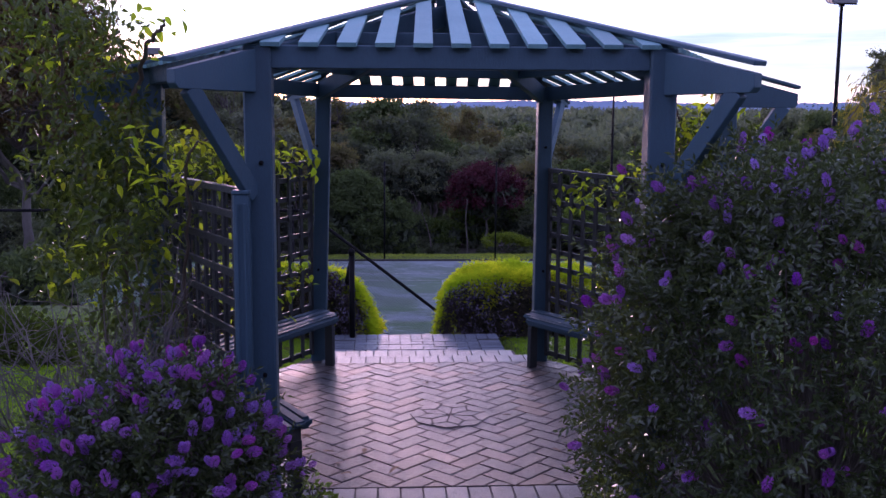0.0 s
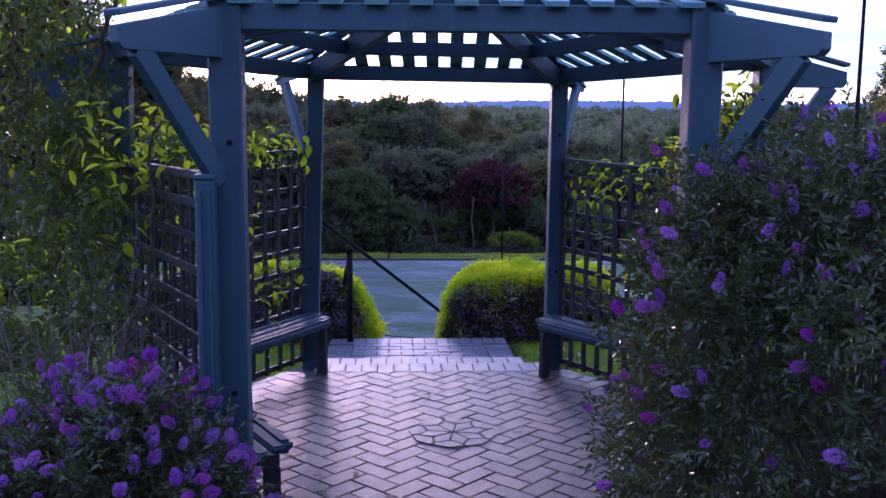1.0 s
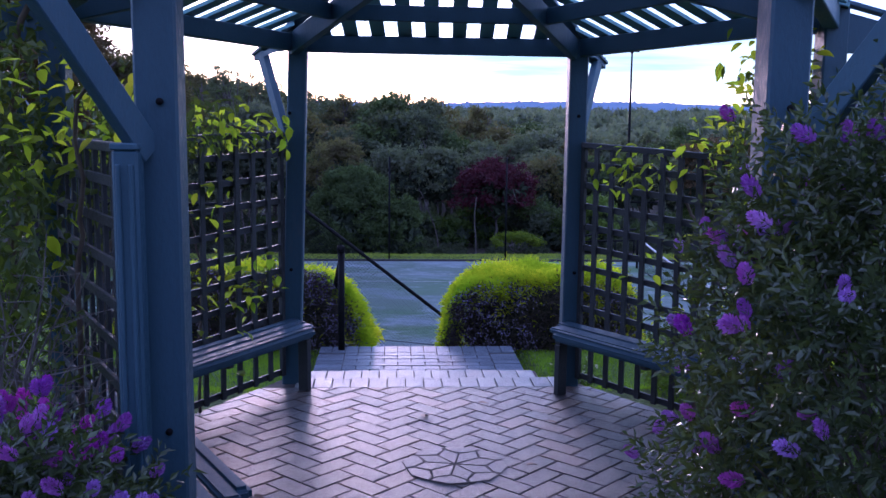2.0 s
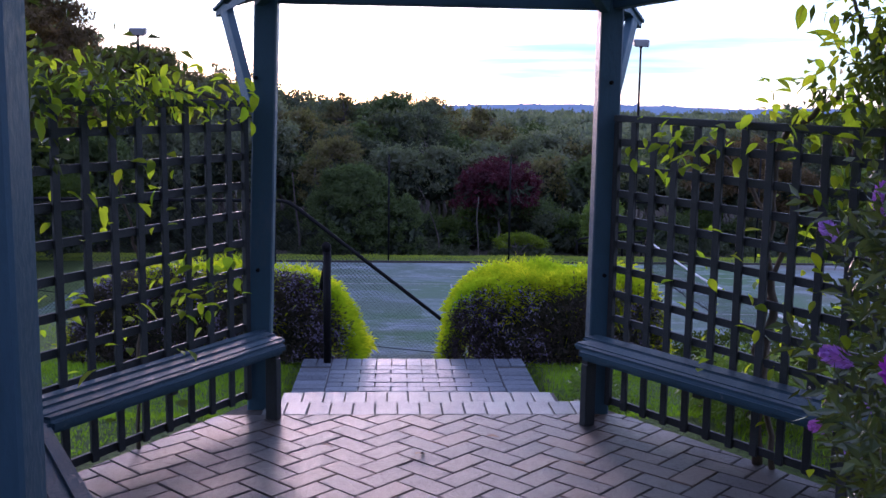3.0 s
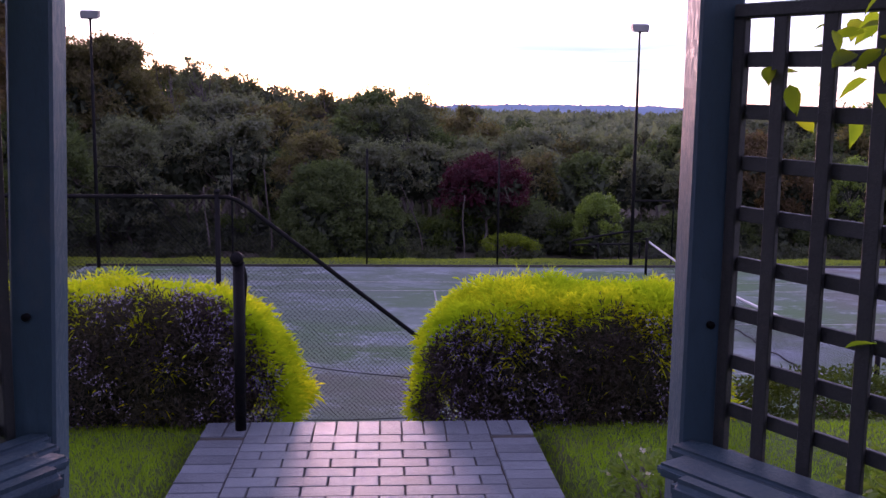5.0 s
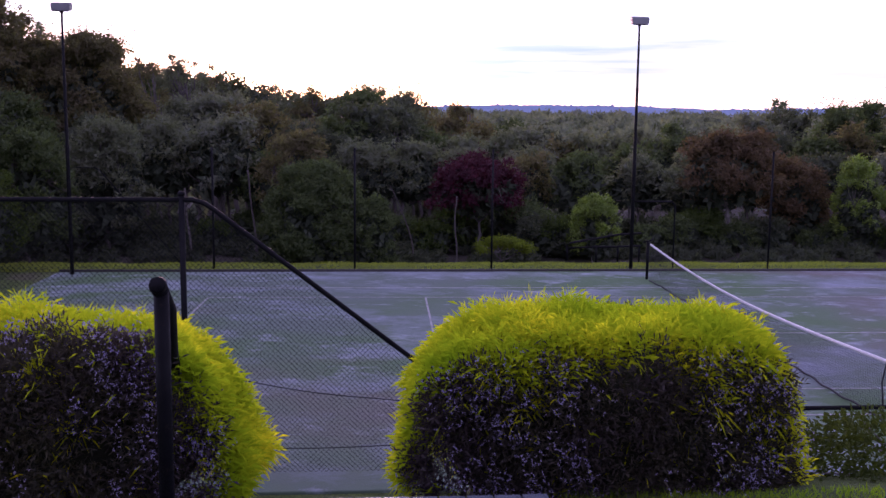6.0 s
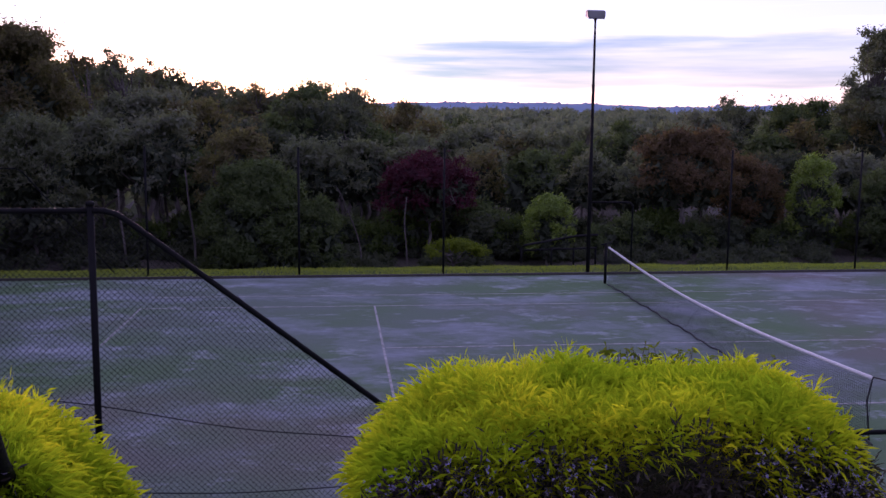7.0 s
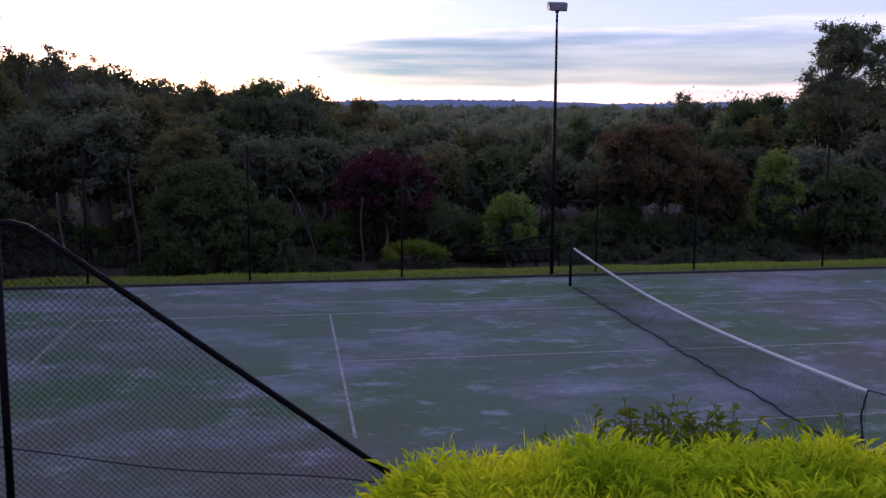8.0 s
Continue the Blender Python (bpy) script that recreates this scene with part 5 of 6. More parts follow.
# ---- trees beyond the court, the far forest and the hills ----
def build_tree(x, y, high, wide, seed, mat, label, style="gum", leaf=0.22, lobes=40, cover=1.1, category="tree", name="tree", group=""):
    """A tapered trunk with limbs, and a crown of leafy clumps at the ends of the boughs."""
    rng = np.random.default_rng(seed)
    base = float(ground_z(x, y)) - 0.1
    foot = np.array([x, y, base])
    lean = rng.normal(size=2) * 0.05 * high
    if style in ("gum", "open"):
        fork = foot + np.array([lean[0] * 0.6, lean[1] * 0.6, high * rng.uniform(0.30, 0.42)])
        mid, half = foot + np.array([lean[0], lean[1], high * 0.66]), np.array([wide / 2, wide / 2, high * 0.34])
        radii = wide * (rng.uniform(0.055, 0.10, lobes) if style == "open" else rng.uniform(0.075, 0.15, lobes))
    elif style == "round":
        fork = foot + np.array([0, 0, high * 0.25])
        mid, half = foot + np.array([0, 0, high * 0.36]), np.array([wide / 2, wide / 2, high * 0.64])
        radii = wide * rng.uniform(0.07, 0.12, lobes)
    else:
        fork = foot + np.array([lean[0] * 0.3, lean[1] * 0.3, high * 0.25])
        mid, half = foot + np.array([0, 0, high * 0.5]), np.array([wide / 2, wide / 2, high * 0.5])
        radii = wide * rng.uniform(0.08, 0.14, lobes)
    d = ball_dirs(rng, lobes)
    d[:, 2] = np.where(d[:, 2] < -0.55, -d[:, 2], d[:, 2])
    reach = rng.uniform(0.45, 1.0, lobes) ** 0.7 if style in ("gum", "open") else rng.uniform(0.86, 1.0, lobes)
    crest = max(3, lobes // 6)
    d[:crest] = np.column_stack([rng.uniform(-0.55, 0.55, (crest, 2)), np.full(crest, 0.85)])
    reach[:crest] = rng.uniform(0.75, 1.12, crest)
    if style == "gum":                                # boughs of uneven length give the crown its steps and bays
        reach *= 1 + 0.22 * np.sin(np.arctan2(d[:, 1], d[:, 0]) * 3 + seed) * np.cos(d[:, 2] * 4 + seed)
    c = mid + d * np.maximum(half - radii[:, None] * [1, 1, 0.6], 0.1 * half) * reach[:, None]
    c[:, 2] = np.maximum(c[:, 2], base + 0.3 * radii)
    r0 = max(0.035, high * 0.013)
    tubes = [tube_arrays(smooth_path(rng, foot, fork, 9, high * 0.010), np.linspace(r0 * 1.3, r0 * 0.85, 9), 7)]
    mains = [fork + (mid + rng.normal(size=3) * half * 0.4 - fork) * rng.uniform(0.5, 0.9) for _ in range(5)]
    for q in mains:
        tubes.append(tube_arrays(smooth_path(rng, fork, q, 6, high * 0.012), np.linspace(r0 * 0.7, r0 * 0.3, 6), 5))
    for q in c:
        near = min(mains, key=lambda m: np.linalg.norm(m - q))
        tubes.append(tube_arrays(smooth_path(rng, near, q, 5, high * 0.01), np.linspace(r0 * 0.32, r0 * 0.1, 5), 4))
    v, f = clumps(rng, c, radii, leaf, cover, 0.62 if style in ("gum", "open") else 0.8, -0.4 if style in ("gum", "open") else 0.1)
    # loose sprays that break the outline
    q = np.repeat(c, 22, axis=0) + rng.normal(size=(lobes * 22, 3)) * np.repeat(radii, 22)[:, None] * (0.5 if style == "open" else 0.68)
    v2, f2 = tri_leaves(rng, q, rng.normal(size=(len(q), 3)) + [0, 0, -0.3], rng.uniform(0.5, 1.0, len(q)) * leaf, rng.uniform(0.3, 0.5, len(q)) * leaf, rng.normal(size=(len(q), 3)))
    v, f = joined([(v, f), (v2, f2)])
    leaf_faces = len(f)
    # dark filling leaves give the crown's gaps their shade
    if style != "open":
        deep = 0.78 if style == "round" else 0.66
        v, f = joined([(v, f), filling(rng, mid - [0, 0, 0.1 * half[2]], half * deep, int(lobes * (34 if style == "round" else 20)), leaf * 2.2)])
    v[:, 2] = np.maximum(v[:, 2], base + 0.12)
    tv, tf = joined(tubes)
    tree = as_thing(name, label, category, tuple(foot), [("trunk", tv, tf, M_BARK, "")], group)
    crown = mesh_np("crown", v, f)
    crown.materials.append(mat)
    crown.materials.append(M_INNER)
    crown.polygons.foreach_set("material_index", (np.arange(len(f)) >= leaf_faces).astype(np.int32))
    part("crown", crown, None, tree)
    return tree


LOOKOUT = (0.243, 6.734, 1.178)     # a place by the hedge from which the skyline was taken


def spot(across, depth):
    """Plan x for a bearing in degrees right of straight ahead, at that depth y."""
    return LOOKOUT[0] + (depth - LOOKOUT[1]) * math.tan(radians(across))


def build_forest():
    rng = random.Random(17)
    # skyline: bearing and elevation in degrees of the tree tops
    sky = ((-40, 6.0), (-24, 6.2), (-20, 5.2), (-16.5, 4.2), (-14, 3.5), (-11.5, 3.7), (-10, 3.5), (-8.3, 3.0), (-5.8, 2.5), (-4.2, 2.9), (-1, 2.8), (0.3, 3.0), (2, 2.8),
           (3.2, 1.8), (5.7, 1.6), (7.4, 0.7), (10.8, 0.2), (14.2, 0.0), (20, 0.4), (23.2, 1.5), (25.1, 2.1), (27, 1.6), (30, 2.3), (33, 3.2), (45, 4.6))
    top_at = lambda b: float(np.interp(b, [s[0] for s in sky], [s[1] for s in sky]))
    kinds = (M_GUM, M_GUM_PALE, M_OLIVE, M_GUM_DARK, M_ROUND, M_GUM)
    group = "woodland trees beyond the court"

    def row(start, stop, near, far, drop, wide, lobes, cover, leaf, step, label):
        b = start
        while b < stop:
            depth = rng.uniform(near, far)
            x = spot(b, depth)
            dist = math.hypot(x - LOOKOUT[0], depth - LOOKOUT[1])
            top = LOOKOUT[2] + dist * math.tan(radians(top_at(b) - rng.uniform(*drop)))
            h = max(top - float(ground_z(x, depth)), 4.0)
            build_tree(x, depth, h, h * rng.uniform(*wide), rng.randrange(9999), rng.choice(kinds), label, "gum", leaf, lobes, cover, group=group)
            b += rng.uniform(*step)

    row(-31, 41, 62, 84, (0.0, 0.6), (0.46, 0.66), 46, 1.0, 0.32, (1.2, 1.9), "tall grey-green gum tree in the woodland")
    row(-32, 43, 47, 60, (0.9, 2.6), (0.50, 0.75), 46, 1.05, 0.27, (1.6, 2.5), "dark gum tree in the woodland")
    row(-33, 44, 40.5, 45, (2.6, 4.6), (0.60, 0.95), 40, 1.1, 0.20, (2.8, 4.4), "low dark gum tree at the wood's edge")
    b = -32.0
    while b < 43:
        depth = rng.uniform(37.6, 41)
        h = rng.uniform(0.9, 2.2)
        build_tree(spot(b, depth), depth, h, h * rng.uniform(1.2, 1.7), rng.randrange(9999), rng.choice((M_ROUND, M_SHRUB, M_GUM_DARK)), "dark understorey bush at the wood's edge", "bush", 0.14, 26, 1.0, "bush", "bush", "woodland edge bushes")
        b += rng.uniform(1.4, 2.6)


build_forest()

# single trees that stand out along the far side of the court
build_tree(-1.72, 34.8, 3.75, 4.0, 301, M_ROUND, "broad dense dark-green rounded tree behind the court", "round", 0.12, 110, 1.5)
build_tree(0.05, 34.4, 2.65, 1.9, 302, M_ROUND, "low dense dark-green tree beside the rounded tree", "round", 0.11, 46, 1.4)
build_tree(-2.7, 39.0, 4.80, 3.4, 303, M_OLIVE, "olive-green tree behind the rounded tree", "bush", 0.16, 46)
build_tree(4.15, 38.6, 3.90, 4.4, 304, M_RED, "dark red-leaved maple tree at the wood's edge", "gum", 0.13, 70, 0.8)
build_tree(4.25, 34.6, 1.25, 2.5, 305, M_WEED, "low spreading light-green shrub beyond the fence", "open", 0.09, 40, 0.8)
build_tree(7.85, 36.4, 2.55, 2.0, 306, M_BRIGHT, "small fresh-green upright tree beyond the fence", "bush", 0.10, 60, 1.1)
build_tree(13.9, 39.5, 4.90, 4.8, 307, M_RUSSET, "broad russet-leaved tree beyond the court", "gum", 0.15, 80, 1.0)
build_tree(17.2, 41.0, 3.90, 3.0, 315, M_RUSSET, "russet-leaved tree beyond the court", "bush", 0.15, 46)
build_tree(18.6, 38.6, 3.90, 2.2, 308, M_BRIGHT, "bright green young tree beyond the court", "bush", 0.12, 52)
build_tree(21.3, 38.0, 3.30, 3.6, 309, M_ROUND, "dark leafy tree beyond the court", "bush", 0.14, 56)
build_tree(25.0, 37.5, 4.20, 4.2, 310, M_SHRUB, "green rounded tree beyond the court", "round", 0.14, 80)
build_tree(27.6, 48.5, 9.9, 6.0, 311, M_GUM, "tall open-crowned gum tree rising above the wood", "open", 0.19, 80, 1.1)
build_tree(21.0, 72.0, 9.2, 2.4, 316, M_GUM, "slender gum tree standing above the wood", "open", 0.2, 16)
# lacy crowns against the sunset: bearing and slope of the top in degrees, depth, width, clumps
for k_, (b_, e_, y_, w_, n_) in enumerate(((-11.9, 4.55, 60, 3.6, 34), (-10.3, 4.15, 63, 2.8, 26), (-8.5, 3.2, 66, 3.0, 24), (-13.9, 4.2, 58, 4.2, 36), (-6.4, 2.8, 68, 3.2, 26), (-16.6, 5.1, 56, 4.4, 38),
                                           (-19.2, 5.9, 55, 4.6, 40), (-4.0, 2.75, 70, 3.6, 30), (-1.6, 2.7, 70, 3.2, 26), (1.2, 2.75, 71, 3.4, 28), (6.0, 1.95, 74, 1.5, 12))):
    x_ = spot(b_, y_)
    h_ = LOOKOUT[2] + math.hypot(x_ - LOOKOUT[0], y_ - LOOKOUT[1]) * math.tan(radians(e_)) - float(ground_z(x_, y_))
    build_tree(x_, y_, h_, w_, 520 + k_, (M_GUM, M_OLIVE)[k_ % 2], "open-crowned gum tree against the sunset", "open", 0.19, n_, 1.0, group="gums against the sunset")
build_tree(-13.0, 46.5, 9.2, 6.4, 318, M_OLIVE, "large dense olive gum tree beside the sunset", "gum", 0.19, 90, 1.2)
build_tree(-17.5, 45.0, 11.0, 7.0, 319, M_OLIVE, "large dense gum tree towering at the wood's edge", "gum", 0.19, 90, 1.2)
# this tree's russet leaves hold the red of the sun's flare
build_tree(-8.9, 20.5, 8.6, 5.6, 313, M_RUSSET, "tall feathery tree beside the court, red flare light in its leaf colour", "open", 0.12, 190, 1.1)
for k_, (x_, y_, h_) in enumerate(((-13.0, 33.0, 6.6), (-16.0, 36.0, 7.6), (-19.0, 40.0, 8.6), (-15.0, 28.0, 6.4), (-10.9, 35.0, 4.6), (-9.3, 38.5, 5.0))):
    build_tree(x_, y_, h_, h_ * 0.72, 360 + k_, (M_ROUND, M_GUM)[k_ % 2], "dense dark gum tree past the end of the court", "bush", 0.16, 70, group="trees past the court's end")
for k_, (x_, y_, h_) in enumerate(((-10.6, 17.5, 2.6), (-11.8, 20.5, 3.2), (-11.0, 24.0, 2.8), (-12.6, 27.5, 3.6), (-10.8, 30.5, 3.0), (-14.2, 23.0, 4.2), (-9.2, 13.2, 1.9), (-11.6, 14.6, 2.6), (-14.5, 18.0, 4.0), (-5.6, 12.0, 1.5), (-6.9, 12.6, 1.7))):
    build_tree(x_, y_, h_, h_ * 1.15, 330 + k_, (M_ROUND, M_SHRUB, M_GUM)[k_ % 3], "dark leafy bush beside the end of the court", "bush", 0.10, 34, 1.1, name="bush", category="bush", group="bushes beside the court")
build_tree(-12.5, 26.0, 10.0, 6.0, 314, M_OLIVE, "tall feathery tree beside the court", "open", 0.16, 90, 1.1)
# bare pale trunks of leaning gums at the wood's edge
for x_, y_, top_, lean_, r_ in ((-5.6, 42.0, 0.6, -0.3, 0.05), (-3.9, 36.4, -0.2, -0.25, 0.035), (-6.3, 37.4, -0.9, -0.15, 0.04), (1.45, 36.0, -0.7, -0.8, 0.022), (2.9, 35.6, -1.0, 0.0, 0.025)):
    g_ = float(ground_z(x_, y_))
    trunk_ = thing("gum_trunk", (x_, y_, g_), "pale slender bare gum trunk at the wood's edge", "tree", "bare gum trunks")
    t_ = np.linspace(0, 1, 12)
    part("trunk", tube("trunk", np.stack([x_ + lean_ * t_ ** 2.4 + 0.04 * np.sin(t_ * 7), np.full(12, y_), g_ - 0.1 + (top_ - g_) * t_], 1), np.linspace(r_ * 1.2, r_ * 0.6, 12), 8), M_BARK, trunk_)


def build_undergrowth():
    """Low scrub added to hide the trees' feet, coloured dark for the wood's shade."""
    rng = np.random.default_rng(97)
    n = 420
    x = rng.uniform(-19, 30, n)
    y = np.where(np.abs(x - 7.7) < 1.7, rng.uniform(37.4, 40.6, n), rng.uniform(33.6, 41.0, n))
    r = rng.uniform(0.16, 0.42, n) * np.where(y < 35.5, 0.7, 1.4)
    keep = ~((np.abs(x - 4.2) < 1.6) & (y < 36)) & ~((np.abs(x + 6.5) < 2.2) & (y < 36.5))
    x, y, r = x[keep], y[keep], r[keep]
    z = ground_z(x, y) + r * 0.3
    pieces = [clumps(rng, np.stack([x, y, z], 1), r, 0.11, 1.0, 0.8, 0.1)]
    pieces += [filling(rng, (a, b, c), q * 0.7, 30, 0.24) for a, b, c, q in zip(x, y, z, r)]
    # taller scrub between the trunks further in
    n = 170
    x, y, r = rng.uniform(-26, 40, n), rng.uniform(41.5, 50, n), rng.uniform(0.5, 1.0, n)
    z = ground_z(x, y) + r * 0.5
    pieces.append(clumps(rng, np.stack([x, y, z], 1), r, 0.2, 0.9, 0.9, 0.1))
    pieces += [filling(rng, (a, b, c), q * 0.7, 24, 0.5) for a, b, c, q in zip(x, y, z, r)]
    tagged(part("undergrowth", mesh_np("undergrowth", *joined(pieces)), M_GUM_DARK), "low scrub along the foot of the wood, coloured dark for shade", "undergrowth", kind="stuff")


build_undergrowth()


def build_far_forest():
    """Canopy of the valley woods out to the hills, thinning with distance."""
    rng = np.random.default_rng(91)
    vs = []
    for y0, y1, count, leaf, wide0 in ((82, 140, 230, 0.36, 2.6), (140, 260, 420, 0.72, 3.0), (260, 520, 600, 1.4, 3.8), (520, 1250, 800, 2.8, 5.0)):
        y = rng.uniform(y0, y1, count)
        x = y * np.tan(np.radians(rng.uniform(-34, 44, count)))
        wide = wide0 * rng.uniform(0.75, 1.3, count)
        z = ground_z(x, y) + rng.uniform(4.5, 8.0, count) - wide * 0.7
        crowns = np.stack([x, y, z], 1)
        # each crown is a few clumps, the highest in its middle
        k = 6
        own = np.repeat(np.arange(count), k)
        at = crowns[own] + ball_dirs(rng, count * k) * wide[own][:, None] * [0.62, 0.62, 0.4] + [0, 0, 0.2]
        vs.append(clumps(rng, at, wide[own] * rng.uniform(0.32, 0.55, count * k), leaf * 1.25, 0.7, 0.75, 0))
        vs.append(tri_leaves(rng, crowns[own] - [0, 0, 0.4], rng.normal(size=(count * k, 3)), np.full(count * k, 1.4) * wide[own], wide[own], rng.normal(size=(count * k, 3))))
    v, f = joined(vs)
    tagged(part("far_forest", mesh_np("far_forest", v, f), M_FAR), "grey-green forest canopy filling the valley", "forest", kind="stuff")


build_far_forest()


def build_hills():
    rng = np.random.default_rng(95)
    for dist, base, rise, seed in ((1900.0, 0.92, 0.10, 0.4), (2700.0, 1.22, 0.20, 2.1)):
        b = np.radians(np.linspace(-50, 60, 900))
        x, y = dist * np.sin(b), dist * np.cos(b)
        deg = np.degrees(b)
        # heights as slopes from the garden: a long rise with tree tops along it
        slope = base + rise * np.exp(-((deg - 11) / 4.5) ** 2) + 0.05 * np.sin(deg * 0.61 + seed * 2) + 0.02 * np.sin(deg * 2.3 + seed) + 0.035 * np.abs(rng.normal(size=900)) ** 1.5
        ridge = 1.2 + dist * np.tan(np.radians(slope))
        lo = np.stack([x * 0.9, y * 0.9, np.full_like(x, -30)], 1)
        hi = np.stack([x, y, ridge], 1)
        back = np.stack([x * 1.1, y * 1.1, np.full_like(x, -40)], 1)
        k = np.arange(899)
        f = np.concatenate([np.stack([k + o, k + 1 + o, k + 901 + o, k + 900 + o], 1) for o in (0, 900)])
        tagged(part("backdrop", mesh_np("backdrop", np.concatenate([lo, hi, back]), f, True), M_HILL), "wooded hills on the horizon, blue haze in their colour", "hill", kind="structure")


build_hills()

# ---- paving: joints below, pavers on top ----
def hexagon(r):
    return [Vector((x + (x - GX) * (r / RADIUS - 1), y + (y - GY) * (r / RADIUS - 1))) for (x, y), _, _ in POSTS]


def clip_poly(poly, a, b, keep):
    """The part of poly on the side of line a-b where keep lies."""
    n = Vector((-(b - a).y, (b - a).x))
    if n.dot(keep - a) < 0:
        n = -n
    out = []
    for i, p in enumerate(poly):
        q = poly[(i + 1) % len(poly)]
        dp, dq = n.dot(p - a), n.dot(q - a)
        if dp >= 0:
            out.append(p)
        if dp * dq < 0:
            out.append(p.lerp(q, dp / (dp - dq)))
    return out


def slab(name, poly, z, thick=0.04, chamfer=0.004):
    """A paver from its outline (about its own middle), with a chamfered top edge."""
    bm = bmesh.new()
    c = sum(poly, Vector((0, 0))) / len(poly)
    inner = [c + (p - c) * (1 - min(0.3, chamfer / max((p - c).length, 1e-4))) for p in poly]
    low = [bm.verts.new((p.x, p.y, z - thick)) for p in poly]
    mid = [bm.verts.new((p.x, p.y, z - chamfer)) for p in poly]
    top = [bm.verts.new((p.x, p.y, z)) for p in inner]
    k = len(poly)
    for j in range(k):
        bm.faces.new((low[j], low[(j + 1) % k], mid[(j + 1) % k], mid[j]))
        bm.faces.new((mid[j], mid[(j + 1) % k], top[(j + 1) % k], top[j]))
    bm.faces.new(top)
    return mesh_bm(name, bm)


def area(poly):
    return abs(sum(p.x * q.y - q.x * p.y for p, q in zip(poly, poly[1:] + poly[:1]))) / 2


BRICK_L, BRICK_W, JOINT = 0.240, 0.120, 0.0075
rng_p = random.Random(5)
WHOLE = {}


def brick(name, parent, material, cx, cy, z, turn, l=BRICK_L, w=BRICK_W):
    key = (round(l, 3), round(w, 3), material.name)
    if key not in WHOLE:
        h, q = l / 2 - JOINT / 2, w / 2 - JOINT / 2
        WHOLE[key] = slab("paver", [Vector(p) for p in ((-h, -q), (h, -q), (h, q), (-h, q))], 0)
    m = pose(cx, cy, z + rng_p.uniform(-0.0015, 0.0015), rng_p.uniform(-0.35, 0.35), rng_p.uniform(-0.35, 0.35), turn + rng_p.uniform(-0.4, 0.4))
    return part(name, WHOLE[key], material, parent, "", m)


def build_floor():
    bed = mesh_bm("floor", prism(hexagon(RADIUS + 0.10), -0.3, -0.011))
    floor_ob = part("floor", bed, M_JOINT)
    tagged(floor_ob, "brown clay brick floor laid in herringbone", "floor", kind="structure")
    outline = hexagon(RADIUS + 0.085)
    mid = Vector((GX, GY))
    front, back = 2.770, 5.400
    tilt = radians(45)
    ca, sa = math.cos(tilt), math.sin(tilt)
    ox, oy = 0.015, 4.04
    for r in range(-22, 23):
        for c in range(-22, 23):
            kind = (c - r) % 4
            if kind == 0:
                u, v, turn = (c + 1) * BRICK_W, (r + 0.5) * BRICK_W, 45
            elif kind == 3:
                u, v, turn = (c + 0.5) * BRICK_W, (r + 1) * BRICK_W, 135
            else:
                continue
            x, y = ox + u * ca - v * sa, oy + u * sa + v * ca
            if (Vector((x, y)) - mid).length > RADIUS + 0.3:
                continue
            e, f = BRICK_L / 2 - JOINT / 2, BRICK_W / 2 - JOINT / 2
            tr = radians(turn)
            poly = [Vector((x + p * math.cos(tr) - q * math.sin(tr), y + p * math.sin(tr) + q * math.cos(tr))) for p, q in ((-e, -f), (e, -f), (e, f), (-e, f))]
            cut = poly
            for i in range(6):
                cut = clip_poly(cut, outline[i], outline[(i + 1) % 6], mid) if len(cut) > 2 else cut
            for level in (front + 0.004, back - 0.004):
                if len(cut) > 2:
                    cut = clip_poly(cut, Vector((-5, level)), Vector((5, level)), mid)
            if len(cut) < 3 or area(cut) < 0.0012:
                continue
            if area(cut) > area(poly) * 0.995:
                brick("brick", floor_ob, M_PAVER, x, y, 0, turn)
            else:
                c2 = sum(cut, Vector((0, 0))) / len(cut)
                part("brick", slab("cut_paver", [p - c2 for p in cut], 0), M_PAVER, floor_ob, "", pose(c2.x, c2.y, 0))
    # soldier courses across the two openings
    for x in np.arange(-0.92, 0.80, BRICK_W):
        brick("border_brick", floor_ob, M_BORDER, x + 0.03, back + BRICK_L / 2, -0.002, 90)
        brick("border_brick", floor_ob, M_BORDER, x + 0.03, front - BRICK_L / 2, -0.002, 90)
    return floor_ob


def prism(poly, z0, z1):
    bm = bmesh.new()
    low, top = [bm.verts.new((p.x, p.y, z0)) for p in poly], [bm.verts.new((p.x, p.y, z1)) for p in poly]
    bm.faces.new(low)
    bm.faces.new(top)
    for j in range(len(poly)):
        bm.faces.new((low[j], low[(j + 1) % len(poly)], top[(j + 1) % len(poly)], top[j]))
    return bm


def rect(x0, x1, y0, y1):
    return [Vector(p) for p in ((x0, y0), (x1, y0), (x1, y1), (x0, y1))]


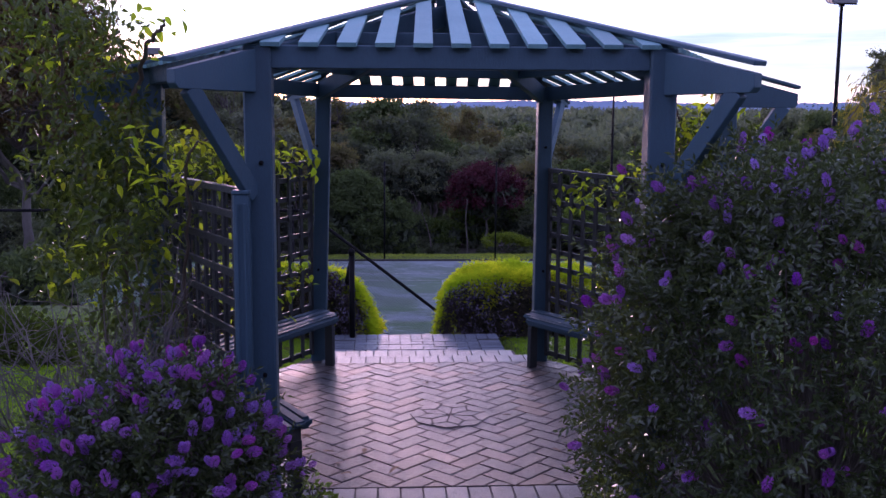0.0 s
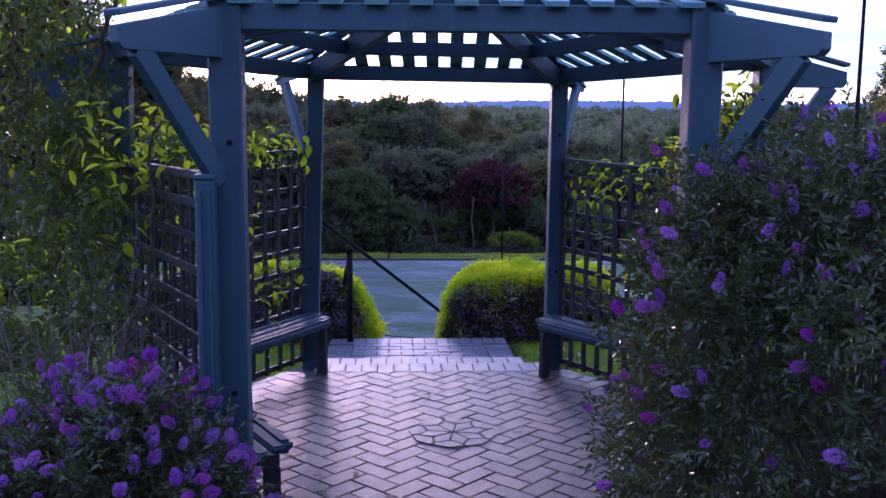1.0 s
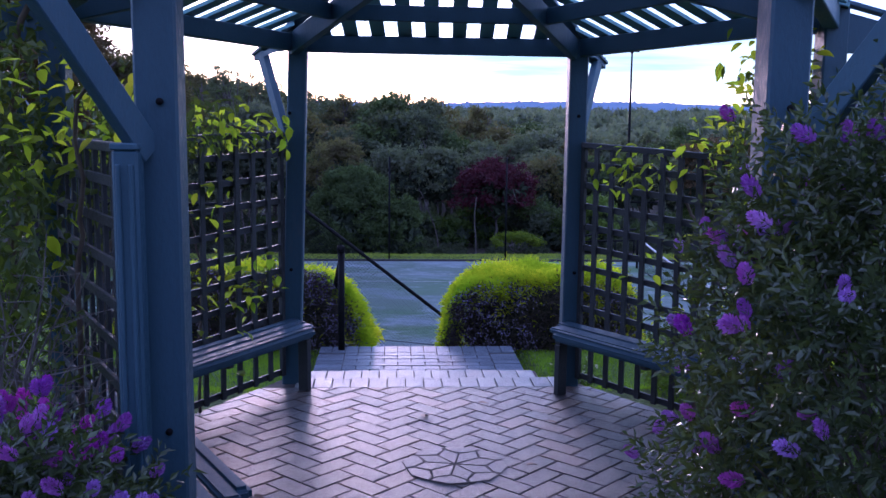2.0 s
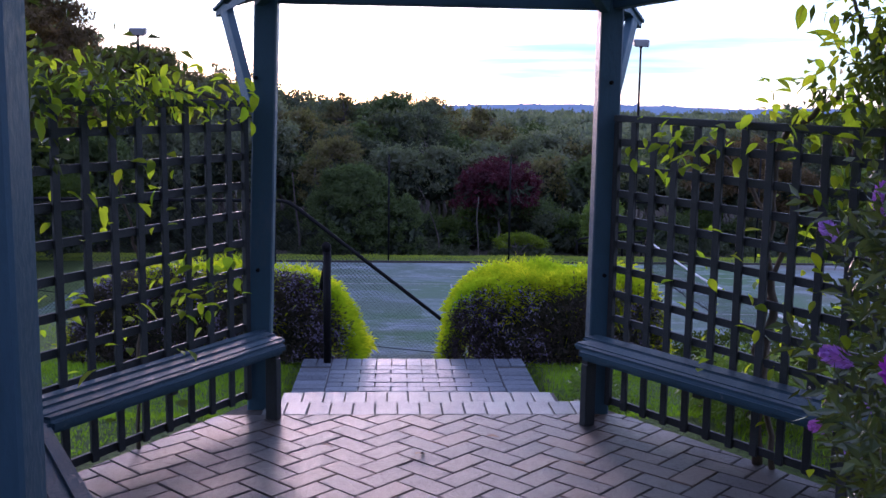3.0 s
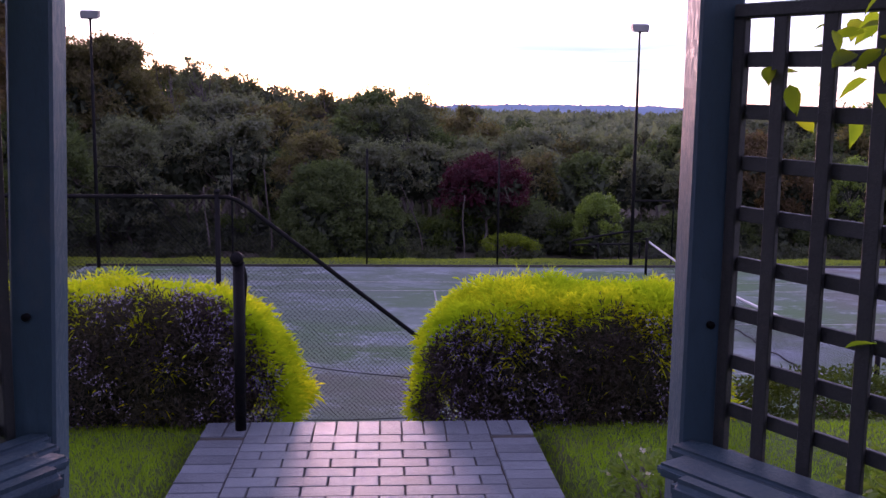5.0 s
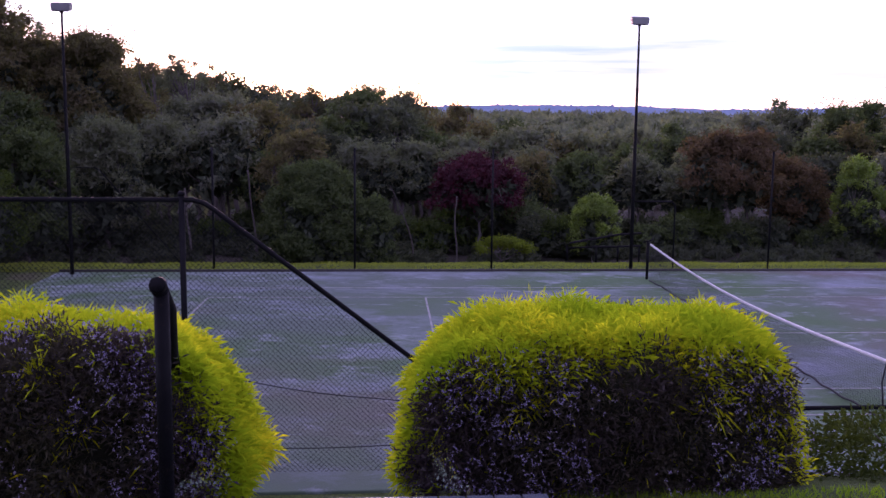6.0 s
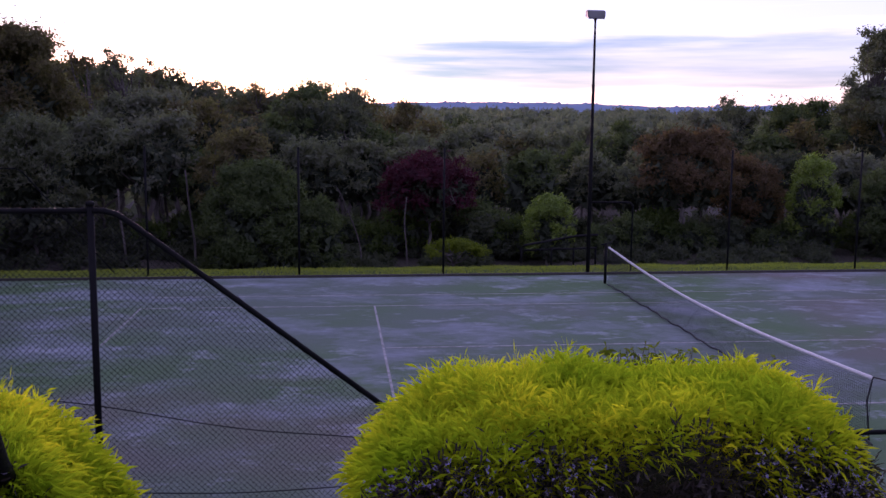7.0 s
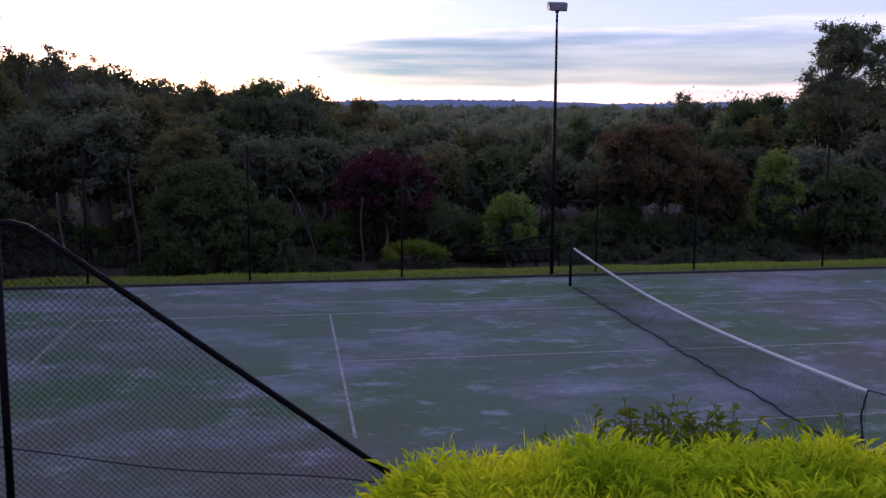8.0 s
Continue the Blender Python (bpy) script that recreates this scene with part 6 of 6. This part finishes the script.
def build_inlay():
    cx, cy = 0.0, 4.0
    disc = [Vector((cx + 0.250 * math.cos(t), cy + 0.250 * math.sin(t))) for t in np.linspace(0, 2 * math.pi, 24, endpoint=False)]
    inlay = part("floor_inlay", mesh_bm("floor_inlay", prism(disc, -0.02, 0.0025)), M_JOINT)
    tagged(inlay, "round flower-shaped stone inlay set in the brick floor", "floor inlay", kind="structure")
    rng = random.Random(3)

    def piece(pts):
        c = sum(pts, Vector((0, 0))) / len(pts)
        pts = [(c + (p - c) * 0.965) - c for p in pts]
        part("stone", slab("stone", pts, 0.0055, 0.012, 0.003), M_STONE, inlay, "", pose(cx + c.x, cy + c.y, rng.uniform(-0.001, 0.001)))

    pol = lambda r, t: Vector((r * math.cos(t), r * math.sin(t)))
    for i in range(8):
        t, w = i * math.pi / 4 + 0.2, math.pi / 8
        piece([pol(0.012, t), pol(0.09, t - w * 0.97), pol(0.15, t - w * 0.94), pol(0.215, t), pol(0.15, t + w * 0.94), pol(0.09, t + w * 0.97)])
        j = rng.uniform(-0.06, 0.06)
        piece([pol(0.158, t + w), pol(0.213, t + 0.03), pol(0.252, t + 0.03), pol(0.266, t + w + j), pol(0.252, t + 2 * w - 0.03), pol(0.213, t + 2 * w - 0.03)])


def build_steps():
    # sill course just below the floor
    sill = part("sill_step", mesh_bm("sill_step", prism(rect(-0.885, 0.69, 5.60, 5.905), -0.30, -0.032)), M_JOINT)
    tagged(sill, "row of pale paving bricks at the gazebo's threshold", "step", kind="structure")
    for i in range(13):
        brick("brick", sill, M_BORDER, -0.825 + i * 0.1195, 5.77, -0.02, 90)
    tread = part("middle_step", mesh_bm("middle_step", prism(rect(-0.915, 0.78, 5.88, 6.435), -0.6, -0.212)), M_JOINT)
    tagged(tread, "brick step below the gazebo", "step", kind="structure")
    for i in range(14):
        brick("brick", tread, M_BORDER, -0.855 + i * 0.1212, 6.32, -0.2, 90)
    for r in range(2):
        for i in range(7):
            brick("brick", tread, M_BORDER, -0.795 + i * 0.2424 - 0.06 * r, 6.14 - r * 0.12, -0.2, 0)
    # the landing: soldier bricks along the sides and the far edge, stretchers between
    x0, x1, y0, y1 = -0.99, 0.815, 6.40, 8.14
    land = part("landing", mesh_bm("landing", prism(rect(x0 + 0.005, x1 - 0.005, y0, y1 - 0.005), -0.9, -0.401)), M_JOINT)
    tagged(land, "brick-paved landing between lawn and hedges", "pavement", kind="structure")
    z = -0.39
    for y in np.arange(y0 + 0.06, y1 - 0.26, BRICK_W):
        brick("brick", land, M_PATH, x0 + 0.12, y, z, 0)
        brick("brick", land, M_PATH, x1 - 0.12, y, z, 0)
    inner = x1 - x0 - 0.48
    n = 11
    for i in range(15):
        brick("brick", land, M_PATH, x0 + 0.06 + i * (x1 - x0 - 0.12) / 14, y1 - 0.12, z, 90, BRICK_L, (x1 - x0 - 0.12) / 14)
    rows = int((y1 - 0.24 - y0) / BRICK_W)
    for r in range(rows):
        y = y1 - 0.24 - (r + 0.5) * BRICK_W
        left, right, x = x0 + 0.24, x1 - 0.24, x0 + 0.24 - (0.0 if r % 2 else 0.12)
        while x < right - 0.02:
            a, b = max(x, left), min(x + BRICK_L, right)
            if b - a > 0.03:
                brick("brick", land, M_PATH, (a + b) / 2, y, z, 0, b - a)
            x += BRICK_L
    # flight of steps down the bank to the court
    for i in range(14):
        y = 8.16 + i * 0.31
        zz = -0.565 - i * 0.175
        tr = part("bank_step", mesh_bm("bank_step", prism(rect(-0.75, 0.45, y - 0.02, y + 0.31), zz - 0.3, zz)), M_PATH)
        tagged(tr, "brick step down the grassy bank", "step", "bank steps", "structure")


def build_front_path():
    path = part("front_path", mesh_bm("front_path", prism(rect(-0.95, 0.75, -2.64, 2.52), -0.25, -0.012)), M_JOINT)
    tagged(path, "brick garden path leading to the gazebo", "path", kind="structure")
    for r in range(43):
        y = 2.52 - (r + 0.5) * BRICK_W
        x = -0.95 - (0.12 if r % 2 else 0)
        while x < 0.74:
            a, b = max(x, -0.945), min(x + BRICK_L, 0.745)
            if b - a > 0.03:
                brick("brick", path, M_PAVER, (a + b) / 2, y, -0.002, 0, b - a)
            x += BRICK_L


build_floor()
build_inlay()
build_steps()
build_front_path()


def scatter_dead_leaves():
    rng = random.Random(8)
    dry = surface("dry_leaf", (0.10, 0.06, 0.03), (0.17, 0.10, 0.045), (0.06, 0.04, 0.025), 0.7, 20, 120, bump=0.3)
    shapes = [leaf_shape(90 + i, 0.07 + 0.012 * i, 0.032) for i in range(3)]
    for m in shapes:
        m.materials.append(dry)
    for x, y in ((-0.62, 2.95), (-0.70, 3.1), (-0.55, 3.35), (-0.80, 3.3), (-0.95, 3.6), (-0.35, 3.05), (0.35, 3.95), (0.55, 3.3), (-0.15, 4.75), (0.62, 4.6), (-0.6, 4.9), (0.2, 5.0)):
        leaf = part("fallen_leaf", shapes[rng.randrange(3)], None, None, "", pose(x, y, 0.014, rng.uniform(-8, 8), rng.uniform(-10, 10), rng.uniform(0, 360)))
        tagged(leaf, "curled brown dead leaf on the brick floor", "leaf", "fallen leaves")


scatter_dead_leaves()
